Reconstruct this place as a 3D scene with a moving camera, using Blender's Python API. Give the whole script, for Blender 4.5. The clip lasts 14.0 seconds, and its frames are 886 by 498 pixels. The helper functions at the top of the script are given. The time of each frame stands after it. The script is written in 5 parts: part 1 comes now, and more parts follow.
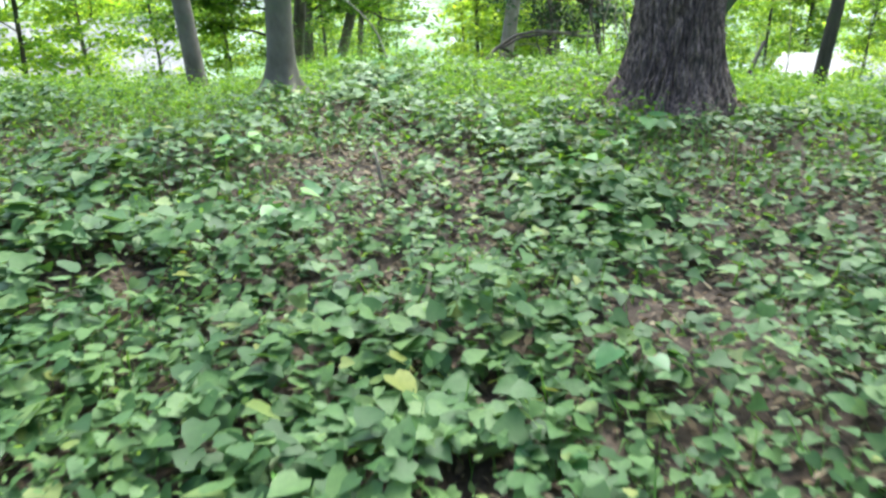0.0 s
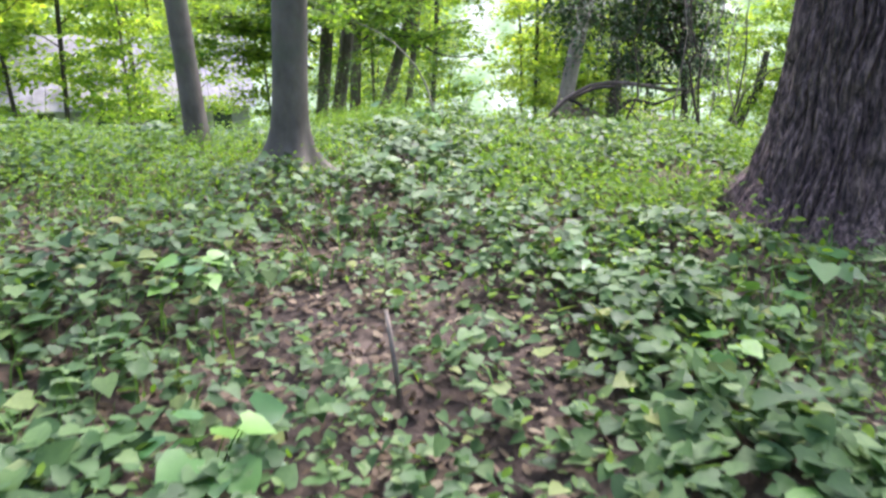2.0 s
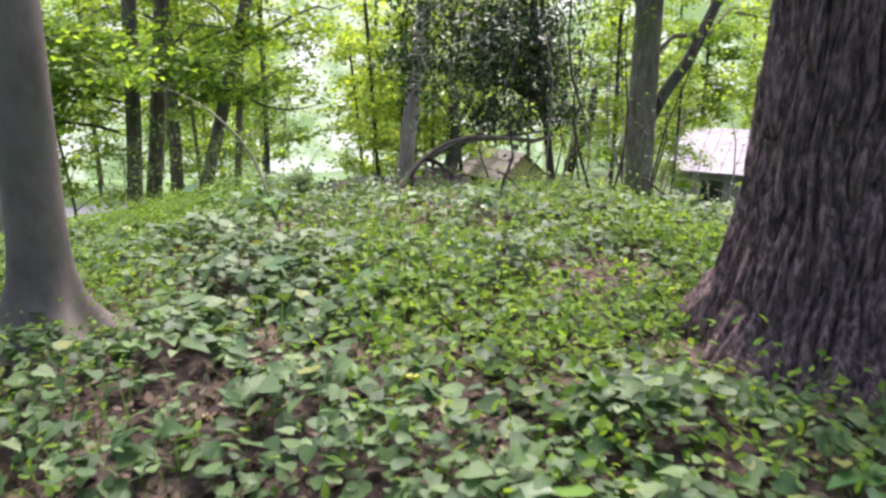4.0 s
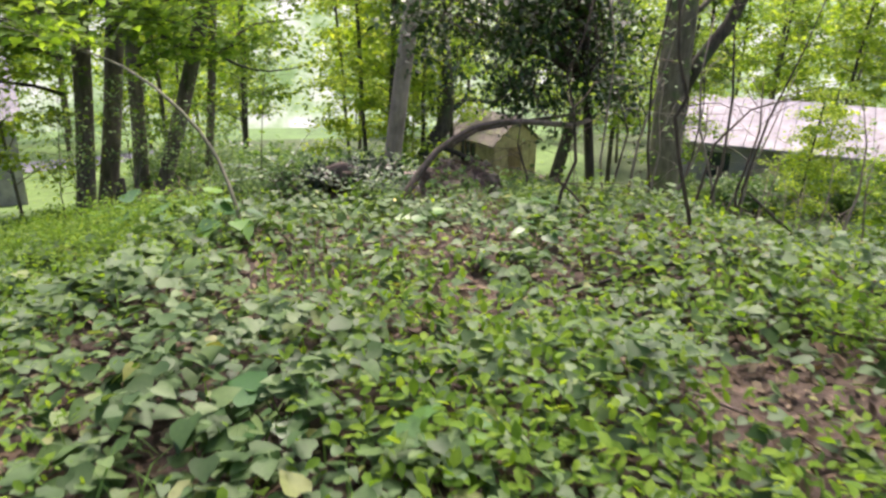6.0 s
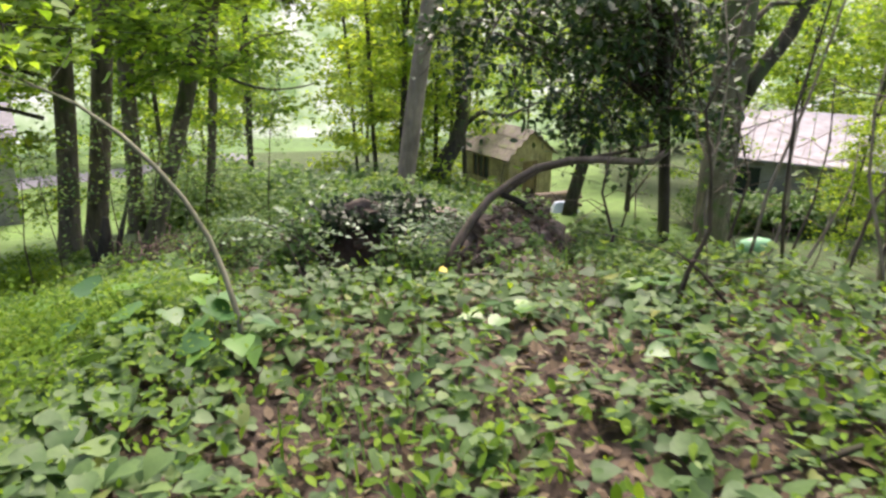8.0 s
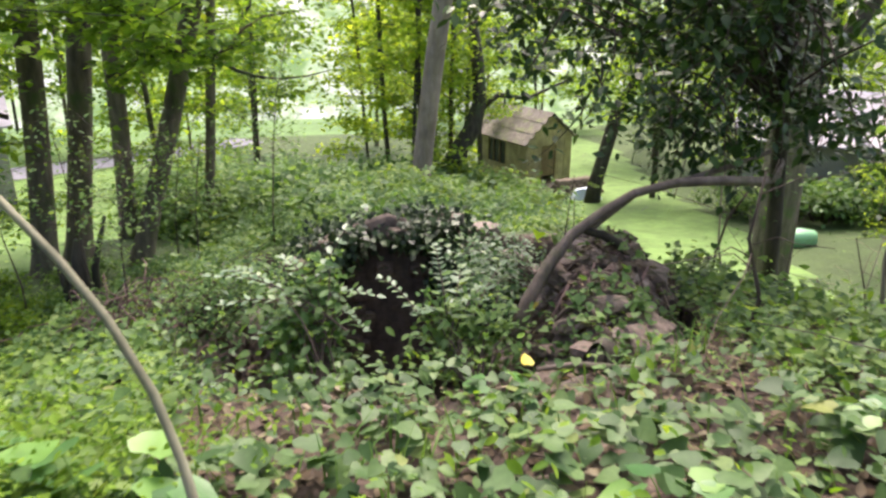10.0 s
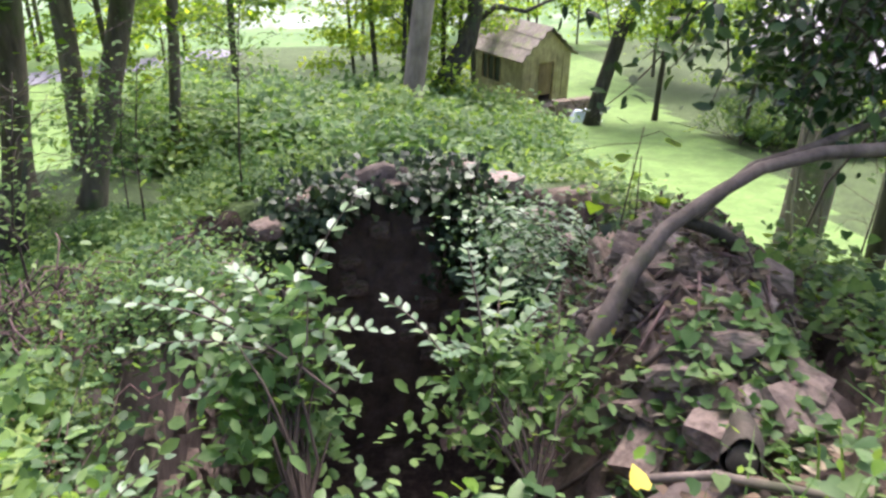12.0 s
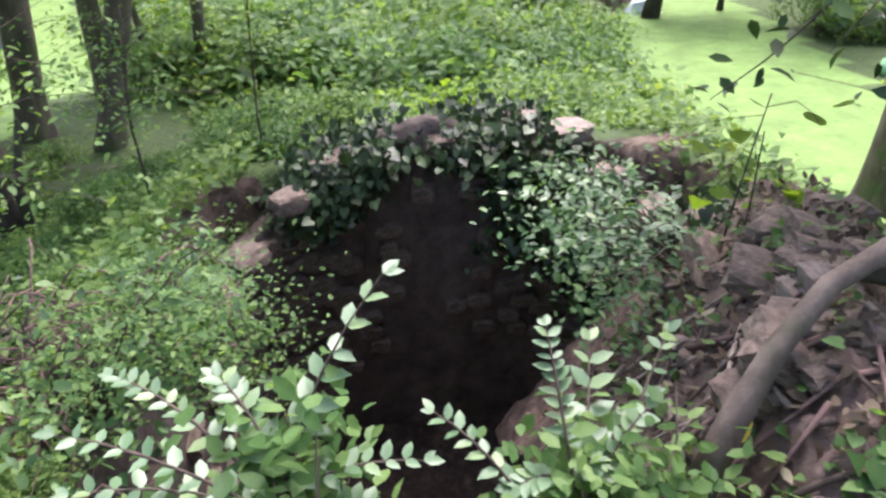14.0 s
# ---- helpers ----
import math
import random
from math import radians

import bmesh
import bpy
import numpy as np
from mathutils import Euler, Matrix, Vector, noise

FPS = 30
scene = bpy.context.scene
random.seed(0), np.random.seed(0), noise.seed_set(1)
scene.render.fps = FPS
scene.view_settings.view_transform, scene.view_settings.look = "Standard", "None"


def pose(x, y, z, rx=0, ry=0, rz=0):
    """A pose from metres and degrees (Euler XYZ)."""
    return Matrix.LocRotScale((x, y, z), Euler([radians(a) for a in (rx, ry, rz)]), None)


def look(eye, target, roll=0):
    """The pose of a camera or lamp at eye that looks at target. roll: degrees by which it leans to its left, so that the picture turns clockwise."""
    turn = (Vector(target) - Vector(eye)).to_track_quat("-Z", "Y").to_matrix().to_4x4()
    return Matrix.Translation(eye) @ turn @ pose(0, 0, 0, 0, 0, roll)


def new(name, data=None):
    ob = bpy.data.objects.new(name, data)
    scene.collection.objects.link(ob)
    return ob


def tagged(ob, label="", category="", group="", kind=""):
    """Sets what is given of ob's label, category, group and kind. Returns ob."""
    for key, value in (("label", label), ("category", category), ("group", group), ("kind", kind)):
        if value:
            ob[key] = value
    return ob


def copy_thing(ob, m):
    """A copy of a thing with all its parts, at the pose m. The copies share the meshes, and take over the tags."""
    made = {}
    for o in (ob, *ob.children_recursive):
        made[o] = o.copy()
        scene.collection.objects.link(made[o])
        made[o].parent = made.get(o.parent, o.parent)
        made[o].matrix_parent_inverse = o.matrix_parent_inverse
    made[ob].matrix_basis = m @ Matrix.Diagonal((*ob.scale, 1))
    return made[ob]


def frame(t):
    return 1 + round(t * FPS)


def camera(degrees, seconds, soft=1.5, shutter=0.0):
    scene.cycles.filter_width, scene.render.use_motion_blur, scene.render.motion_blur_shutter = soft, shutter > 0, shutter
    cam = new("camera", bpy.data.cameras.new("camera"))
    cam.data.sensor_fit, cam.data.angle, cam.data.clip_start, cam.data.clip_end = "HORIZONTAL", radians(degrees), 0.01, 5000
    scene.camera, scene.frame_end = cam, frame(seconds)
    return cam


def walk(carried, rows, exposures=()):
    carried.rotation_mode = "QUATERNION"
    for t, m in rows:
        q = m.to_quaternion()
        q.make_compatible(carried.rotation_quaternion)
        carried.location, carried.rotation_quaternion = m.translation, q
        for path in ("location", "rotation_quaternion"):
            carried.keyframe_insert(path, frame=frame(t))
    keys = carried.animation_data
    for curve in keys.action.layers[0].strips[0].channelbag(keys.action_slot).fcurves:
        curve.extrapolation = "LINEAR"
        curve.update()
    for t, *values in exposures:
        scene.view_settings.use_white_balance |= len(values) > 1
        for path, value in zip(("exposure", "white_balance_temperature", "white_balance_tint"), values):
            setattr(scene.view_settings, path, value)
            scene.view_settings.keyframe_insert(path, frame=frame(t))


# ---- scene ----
cam = camera(62.0, 14.0, soft=2.6, shutter=0.4)
PATH = [
    (0.0, pose(-0.029, -0.014, 1.404, 68.83, 1.19, -0.43)),
    (0.5, pose(-0.030, 0.612, 1.440, 68.96, 0.70, 0.04)),
    (1.0, pose(-0.033, 1.216, 1.481, 69.60, 0.94, 0.03)),
    (1.5, pose(-0.030, 1.758, 1.495, 69.71, 0.23, 0.99)),
    (2.0, pose(-0.087, 2.212, 1.502, 70.72, -0.97, 3.98)),
    (2.5, pose(-0.103, 2.657, 1.523, 73.14, -2.73, -3.87)),
    (3.0, pose(-0.108, 3.150, 1.523, 72.59, -1.26, -6.96)),
    (3.5, pose(-0.145, 3.649, 1.584, 72.87, 0.12, -7.17)),
    (4.0, pose(-0.200, 4.156, 1.613, 73.46, 0.65, -8.88)),
    (6.5, pose(-0.318, 6.874, 1.603, 69.67, -0.97, -10.13)),
    (7.0, pose(-0.345, 7.302, 1.574, 70.24, -0.19, -10.13)),
    (7.5, pose(-0.386, 7.736, 1.572, 70.56, -0.79, -10.65)),
    (8.0, pose(-0.429, 8.156, 1.556, 70.72, -0.65, -9.77)),
    (8.5, pose(-0.482, 8.583, 1.538, 70.49, -0.23, -8.72)),
    (9.0, pose(-0.526, 9.009, 1.537, 69.98, 0.19, -8.58)),
    (11.5, pose(-0.399, 11.164, 1.271, 65.30, -0.78, -10.30)),
    (12.0, pose(-0.433, 11.474, 1.247, 62.64, -0.93, -10.13)),
    (12.5, pose(-0.357, 11.782, 1.232, 60.92, -0.42, -8.82)),
    (13.0, pose(-0.236, 12.076, 1.236, 60.71, 1.17, -6.36)),
    (13.5, pose(-0.241, 12.293, 1.238, 58.66, 1.71, -6.44)),
    (14.0, pose(-0.300, 12.536, 1.274, 54.52, 1.65, -7.49)),
]
walk(cam, PATH, exposures=[(0.0, 2.17, 5800, -2), (0.9, 2.04, 5900, 2), (1.9, 2.0, 5800, 20), (3.0, 1.82, 6000, 26), (4.0, 1.71, 6150, 28), (6.5, 1.51, 6700, 21), (9.0, 1.6, 6800, 18), (12.0, 2.0, 6100, 25), (13.0, 2.0, 6150, 24), (14.0, 2.06, 6000, 24)])

# ---- sky and sun: a bright overcast day ----
world = bpy.data.worlds.new("overcast_sky")
scene.world = world
world.use_nodes = True
wt = world.node_tree
sky = wt.nodes.new("ShaderNodeTexSky")
sky.sky_type = "NISHITA"
sky.sun_disc = False
sky.sun_elevation = radians(58)
sky.sun_rotation = radians(20)
sky.air_density, sky.dust_density, sky.ozone_density = 1.0, 6.0, 0.6
wt.links.new(sky.outputs[0], wt.nodes["Background"].inputs[0])
wt.nodes["Background"].inputs[1].default_value = 0.15
sun = new("sun", bpy.data.lights.new("sun", "SUN"))
sun.data.energy, sun.data.angle, sun.data.color = 1.5, radians(25), (1.0, 0.96, 0.9)
sun.matrix_world = look((40 * math.sin(radians(20)) / math.tan(radians(58)), 40 * math.cos(radians(20)) / math.tan(radians(58)), 40), (0, 0, 0))


# ---- materials ----
def base(name):
    m = bpy.data.materials.new(name)
    m.use_nodes = True
    t = m.node_tree
    return m, t, t.nodes["Principled BSDF"]


def ramp(t, source, stops):
    r = t.nodes.new("ShaderNodeValToRGB")
    e = r.color_ramp.elements
    e[0].position, e[0].color = stops[0][0], (*stops[0][1], 1)
    e[1].position, e[1].color = stops[-1][0], (*stops[-1][1], 1)
    for p, c in stops[1:-1]:
        e.new(p).color = (*c, 1)
    t.links.new(source, r.inputs[0])
    return r.outputs[0]


def noise_of(t, scale, detail=4, stretch=(1, 1, 1), rough=0.55):
    c = t.nodes.new("ShaderNodeTexCoord")
    g = t.nodes.new("ShaderNodeMapping")
    g.inputs["Scale"].default_value = stretch
    n = t.nodes.new("ShaderNodeTexNoise")
    n.inputs["Scale"].default_value, n.inputs["Detail"].default_value, n.inputs["Roughness"].default_value = scale, detail, rough
    t.links.new(c.outputs["Object"], g.inputs[0])
    t.links.new(g.outputs[0], n.inputs["Vector"])
    return n.outputs["Fac"]


def mixed(t, a, b, fac=0.5, mode="MULTIPLY"):
    n = t.nodes.new("ShaderNodeMix")
    n.data_type, n.blend_type = "RGBA", mode
    if isinstance(fac, float):
        n.inputs[0].default_value = fac
    else:
        t.links.new(fac, n.inputs[0])
    for s, i in ((a, 6), (b, 7)):
        if isinstance(s, tuple):
            n.inputs[i].default_value = (*s, 1)
        else:
            t.links.new(s, n.inputs[i])
    return n.outputs[2]


def bumped(t, bsdf, height, strength=0.5, distance=0.02):
    b = t.nodes.new("ShaderNodeBump")
    b.inputs["Strength"].default_value, b.inputs["Distance"].default_value = strength, distance
    t.links.new(height, b.inputs["Height"])
    t.links.new(b.outputs[0], bsdf.inputs["Normal"])


def leaf_material(name, stops, rough=0.42, glow=0.35, single=False, patch=0.35, gloss=0.3):
    """Leaf: a glossy face over a translucent body, each leaf of its own shade."""
    m, t, p = base(name)
    if single:
        rnd = t.nodes.new("ShaderNodeObjectInfo").outputs["Random"]
    else:
        rnd = t.nodes.new("ShaderNodeNewGeometry").outputs["Random Per Island"]
    col = ramp(t, rnd, stops)
    shade = ramp(t, noise_of(t, 0.9, 3), [(0.3, (1 - patch, 1 - patch * 0.85, 1 - patch)), (0.7, (1, 1, 1))])
    col = mixed(t, col, shade, 1.0)
    if not single:
        each = t.nodes.new("ShaderNodeObjectInfo").outputs["Random"]
        col = mixed(t, col, ramp(t, each, [(0.0, (0.72, 0.78, 0.8)), (0.5, (0.95, 0.95, 0.95)), (1.0, (1.25, 1.12, 0.95))]), 1.0)
    vein = ramp(t, noise_of(t, 45, 2), [(0.35, (0.8, 0.82, 0.78)), (0.7, (1.08, 1.06, 1.0))])
    col = mixed(t, col, vein, 0.7)
    t.links.new(col, p.inputs["Base Color"])
    p.inputs["Roughness"].default_value = rough
    p.inputs["Specular IOR Level"].default_value = gloss
    tl = t.nodes.new("ShaderNodeBsdfTranslucent")
    t.links.new(mixed(t, col, (1.35, 1.25, 0.55), 1.0), tl.inputs[0])
    mx = t.nodes.new("ShaderNodeMixShader")
    mx.inputs[0].default_value = glow
    t.links.new(p.outputs[0], mx.inputs[1])
    t.links.new(tl.outputs[0], mx.inputs[2])
    t.links.new(mx.outputs[0], t.nodes["Material Output"].inputs[0])
    return m


def rough_material(name, stops, scale=6.0, stretch=(1, 1, 1), rough=0.85, bump=0.6, distance=0.02, stain=None, detail=6):
    m, t, p = base(name)
    n = noise_of(t, scale, detail, stretch, 0.65)
    col = ramp(t, n, stops)
    spot = ramp(t, noise_of(t, 1.3, 4), [(0.35, (0.72, 0.72, 0.72)), (0.65, (1.05, 1.05, 1.05))])
    col = mixed(t, col, spot, 1.0)
    if stain:
        col = mixed(t, col, stain, ramp(t, noise_of(t, 2.3, 5), [(0.52, (0, 0, 0)), (0.68, (0.8, 0.8, 0.8))]), "MIX")
    t.links.new(col, p.inputs["Base Color"])
    p.inputs["Roughness"].default_value = rough
    p.inputs["Specular IOR Level"].default_value = 0.3
    bumped(t, p, n, bump, distance)
    return m


LEAF_GROUND = leaf_material("ground_leaf", [(0.0, (0.042, 0.095, 0.03)), (0.45, (0.088, 0.17, 0.054)), (0.85, (0.145, 0.24, 0.08)), (0.96, (0.19, 0.28, 0.1)), (1.0, (0.26, 0.28, 0.07))], 0.52, 0.3, gloss=0.28)
LEAF_LIME = leaf_material("lime_leaf", [(0.0, (0.1, 0.205, 0.022)), (0.5, (0.175, 0.315, 0.035)), (1.0, (0.26, 0.395, 0.05))], 0.6, 0.48, gloss=0.12)
LEAF_BIG = leaf_material("broad_leaf", [(0.0, (0.06, 0.16, 0.05)), (0.6, (0.11, 0.24, 0.07)), (1.0, (0.17, 0.33, 0.06))], 0.36, 0.25, True)
LEAF_CANOPY = leaf_material("canopy_leaf", [(0.0, (0.13, 0.25, 0.03)), (0.5, (0.25, 0.41, 0.05)), (1.0, (0.37, 0.5, 0.075))], 0.55, 0.66, gloss=0.2)
LEAF_MAPLE = leaf_material("maple_leaf", [(0.0, (0.13, 0.26, 0.03)), (0.6, (0.23, 0.4, 0.05)), (1.0, (0.34, 0.5, 0.08))], 0.5, 0.62, gloss=0.22)
LEAF_DARK = leaf_material("dark_leaf", [(0.0, (0.016, 0.042, 0.012)), (0.6, (0.038, 0.088, 0.024)), (1.0, (0.075, 0.145, 0.036))], 0.4, 0.22)
LEAF_SHRUB = leaf_material("shrub_leaf", [(0.0, (0.035, 0.09, 0.035)), (0.6, (0.09, 0.18, 0.07)), (1.0, (0.17, 0.29, 0.1))], 0.45, 0.25, gloss=0.25)
LEAF_SPRIG = leaf_material("sprig_leaf", [(0.0, (0.11, 0.2, 0.1)), (0.7, (0.2, 0.3, 0.18)), (1.0, (0.25, 0.35, 0.16))], 0.4, 0.25, True, gloss=0.35)
LEAF_BUSH = leaf_material("bush_leaf", [(0.0, (0.065, 0.15, 0.046)), (0.5, (0.145, 0.265, 0.088)), (1.0, (0.25, 0.385, 0.138))], 0.5, 0.52, gloss=0.25)
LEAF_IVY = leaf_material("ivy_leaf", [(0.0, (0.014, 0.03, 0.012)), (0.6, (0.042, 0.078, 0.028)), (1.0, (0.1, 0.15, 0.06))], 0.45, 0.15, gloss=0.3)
GRASS = leaf_material("grass_blade", [(0.0, (0.07, 0.17, 0.03)), (1.0, (0.16, 0.3, 0.07))], 0.5, 0.3)
LITTER = leaf_material("dead_leaf", [(0.0, (0.06, 0.042, 0.03)), (0.5, (0.145, 0.1, 0.068)), (0.85, (0.21, 0.155, 0.108)), (1.0, (0.33, 0.27, 0.19))], 0.7, 0.1, patch=0.2, gloss=0.15)
YELLOW = leaf_material("yellow_leaf", [(0.0, (0.6, 0.5, 0.06)), (1.0, (0.7, 0.55, 0.1))], 0.5, 0.2, True, 0.1)
SOIL = rough_material("forest_soil", [(0.3, (0.028, 0.019, 0.014)), (0.55, (0.062, 0.043, 0.032)), (0.75, (0.12, 0.088, 0.066))], 14, bump=0.9, distance=0.03, stain=(0.16, 0.12, 0.09))
UNDER = rough_material("shaded_herb_layer", [(0.3, (0.03, 0.05, 0.015)), (0.6, (0.06, 0.1, 0.025)), (0.8, (0.11, 0.16, 0.05))], 9, bump=1.0, distance=0.06)
LAWN = rough_material("lawn_grass", [(0.3, (0.085, 0.165, 0.035)), (0.6, (0.125, 0.21, 0.05)), (0.8, (0.165, 0.25, 0.07))], 5, bump=0.4, distance=0.03)
FIELD = rough_material("far_woodland", [(0.3, (0.07, 0.14, 0.04)), (0.6, (0.12, 0.22, 0.06)), (0.8, (0.18, 0.28, 0.09))], 0.06, bump=0.2, distance=0.5)
ROAD = rough_material("road_asphalt", [(0.3, (0.15, 0.15, 0.17)), (0.7, (0.23, 0.23, 0.26))], 3, bump=0.2, distance=0.01)
TWIG = rough_material("twig_bark", [(0.3, (0.035, 0.026, 0.02)), (0.7, (0.12, 0.09, 0.07))], 20, (1, 1, 0.3), bump=0.5, distance=0.005)
VINE = rough_material("dry_vine", [(0.3, (0.09, 0.055, 0.05)), (0.7, (0.22, 0.145, 0.125))], 20, bump=0.3, distance=0.004)
DEADWOOD = rough_material("dead_wood", [(0.3, (0.14, 0.11, 0.09)), (0.7, (0.36, 0.3, 0.24))], 14, (1, 1, 0.4), bump=0.5, distance=0.006)
BARK_DARK = rough_material("dark_bark", [(0.3, (0.022, 0.02, 0.014)), (0.7, (0.09, 0.075, 0.055))], 9, (1, 1, 0.25), bump=0.8, distance=0.02, stain=(0.05, 0.07, 0.03))
BARK_MOSSY = rough_material("mossy_bark", [(0.3, (0.06, 0.05, 0.037)), (0.7, (0.19, 0.16, 0.118))], 9, (1, 1, 0.25), bump=0.8, distance=0.02, stain=(0.06, 0.1, 0.025))
BARK_GREY = rough_material("smooth_grey_bark", [(0.3, (0.085, 0.072, 0.058)), (0.7, (0.185, 0.163, 0.135))], 5, (1, 1, 0.6), bump=0.25, distance=0.01, stain=(0.1, 0.115, 0.075))
BARK_SAPLING = rough_material("pale_green_bark", [(0.3, (0.12, 0.12, 0.075)), (0.7, (0.24, 0.235, 0.16))], 9, (1, 1, 0.3), bump=0.3, distance=0.005)
BARK_STEM = rough_material("weathered_brown_bark", [(0.3, (0.075, 0.058, 0.046)), (0.7, (0.21, 0.168, 0.135))], 12, (1, 1, 0.4), bump=0.8, distance=0.012, stain=(0.09, 0.1, 0.05))
BARK_PALE = rough_material("pale_grey_bark", [(0.3, (0.17, 0.132, 0.108)), (0.7, (0.31, 0.252, 0.21))], 6, (1, 1, 0.3), bump=0.4, distance=0.01)
STONE = rough_material("dark_field_stone", [(0.3, (0.085, 0.063, 0.05)), (0.7, (0.26, 0.2, 0.16))], 7, bump=0.8, distance=0.02, stain=(0.05, 0.065, 0.03))
STONE_PALE = rough_material("pale_field_stone", [(0.3, (0.14, 0.112, 0.092)), (0.7, (0.31, 0.255, 0.215))], 6, bump=0.7, distance=0.02, stain=(0.12, 0.13, 0.08))
MORTAR = rough_material("damp_earth_wall", [(0.3, (0.055, 0.043, 0.036)), (0.7, (0.165, 0.13, 0.108))], 6, bump=0.9, distance=0.04)
RUBBLE_SOIL = rough_material("reddish_soil", [(0.3, (0.06, 0.042, 0.034)), (0.6, (0.15, 0.108, 0.088)), (0.8, (0.28, 0.215, 0.18))], 12, bump=0.9, distance=0.03)
PLANK = rough_material("weathered_yellow_plank", [(0.3, (0.3, 0.25, 0.13)), (0.7, (0.52, 0.45, 0.27))], 6, (1, 1, 0.3), bump=0.3, distance=0.01, stain=(0.22, 0.19, 0.12))
DOOR_WOOD = rough_material("brown_door_wood", [(0.3, (0.16, 0.115, 0.06)), (0.7, (0.3, 0.22, 0.12))], 6, (1, 1, 0.3), bump=0.3)
SHINGLE = rough_material("weathered_shingle", [(0.3, (0.17, 0.145, 0.13)), (0.7, (0.31, 0.275, 0.25))], 5, bump=0.4, stain=(0.2, 0.24, 0.1))
METAL_ROOF = rough_material("pale_metal_roof", [(0.3, (0.27, 0.255, 0.27)), (0.7, (0.38, 0.36, 0.38))], 2, bump=0.1, rough=0.8)
WALL_PALE = rough_material("grey_siding", [(0.3, (0.24, 0.22, 0.2)), (0.7, (0.36, 0.34, 0.31))], 3, bump=0.2)
GLASS_DARK, _t, _p = base("dark_window_glass")
_p.inputs["Base Color"].default_value, _p.inputs["Roughness"].default_value = (0.02, 0.025, 0.03, 1), 0.08
PLASTIC, _t, _p = base("pale_green_plastic")
_p.inputs["Base Color"].default_value, _p.inputs["Roughness"].default_value = (0.2, 0.42, 0.22, 1), 0.5
TARP, _t, _p = base("blue_white_sheet")
_p.inputs["Base Color"].default_value, _p.inputs["Roughness"].default_value = (0.55, 0.62, 0.75, 1), 0.45

# oak bark: deep upright plates
BARK_OAK, _t, _p = base("furrowed_oak_bark")
_n = noise_of(_t, 40, 5, (1, 1, 0.26), 0.65)
_c = mixed(_t, ramp(_t, _n, [(0.38, (0.03, 0.021, 0.02)), (0.5, (0.12, 0.082, 0.075)), (0.62, (0.29, 0.205, 0.19))]),
           ramp(_t, noise_of(_t, 2.0, 4), [(0.3, (0.7, 0.66, 0.7)), (0.7, (1.1, 1.1, 1.05))]), 1.0)
_t.links.new(_c, _p.inputs["Base Color"])
_p.inputs["Roughness"].default_value = 0.85
bumped(_t, _p, _n, 1.0, 0.035)


# ---- mesh tools ----
class Geo:
    """Gathers vertices and faces of one mesh."""

    def __init__(self):
        self.v, self.f, self.n = [], [], 0

    def add(self, verts, faces):
        verts = np.asarray(verts, float)
        self.v.append(verts)
        self.f.extend([[i + self.n for i in face] for face in faces])
        self.n += len(verts)

    def tube(self, pts, radii, seg=8, wobble=0.0, cap=True):
        pts = [Vector(p) for p in pts]
        ring = []
        side = Vector((1, 0, 0))
        for i, p in enumerate(pts):
            d = (pts[min(i + 1, len(pts) - 1)] - pts[max(i - 1, 0)]).normalized()
            side = (side - d * side.dot(d))
            side = side.normalized() if side.length > 1e-4 else d.orthogonal().normalized()
            other = d.cross(side)
            for k in range(seg):
                a = 2 * math.pi * k / seg
                r = radii[i] * (1 + wobble * noise.noise(Vector((math.cos(a) * 1.5 + p.x, math.sin(a) * 1.5 + p.y, p.z * 2))))
                ring.append(p + side * (r * math.cos(a)) + other * (r * math.sin(a)))
        faces = []
        for i in range(len(pts) - 1):
            for k in range(seg):
                a, b = i * seg + k, i * seg + (k + 1) % seg
                faces.append([a, b, b + seg, a + seg])
        if cap:
            faces.append(list(range(seg))[::-1])
            faces.append(list(range((len(pts) - 1) * seg, len(pts) * seg)))
        self.add([tuple(v) for v in ring], faces)

    def box(self, lo, hi, m=None):
        x, y, z = zip(lo, hi)
        vs = [Vector((x[i & 1], y[i >> 1 & 1], z[i >> 2])) for i in range(8)]
        if m:
            vs = [m @ v for v in vs]
        self.add([tuple(v) for v in vs], [[0, 2, 3, 1], [4, 5, 7, 6], [0, 1, 5, 4], [2, 6, 7, 3], [0, 4, 6, 2], [1, 3, 7, 5]])

    def mesh(self, name, material, smooth=True):
        me = bpy.data.meshes.new(name)
        me.from_pydata(np.concatenate(self.v).tolist(), [], self.f)
        for m in (material if isinstance(material, (list, tuple)) else [material]):
            me.materials.append(m)
        if smooth:
            me.shade_smooth()
        return me


def part(name, geo, material, parent, label="", smooth=True):
    ob = new(name, geo.mesh(name, material, smooth) if isinstance(geo, Geo) else geo)
    ob.parent = parent
    return tagged(ob, label)


def thing(name, label, category, at=(0, 0, 0), group="", kind=""):
    ob = new(name)
    ob.location = at
    ob.empty_display_size = 0.1
    return tagged(ob, label, category, group, kind)


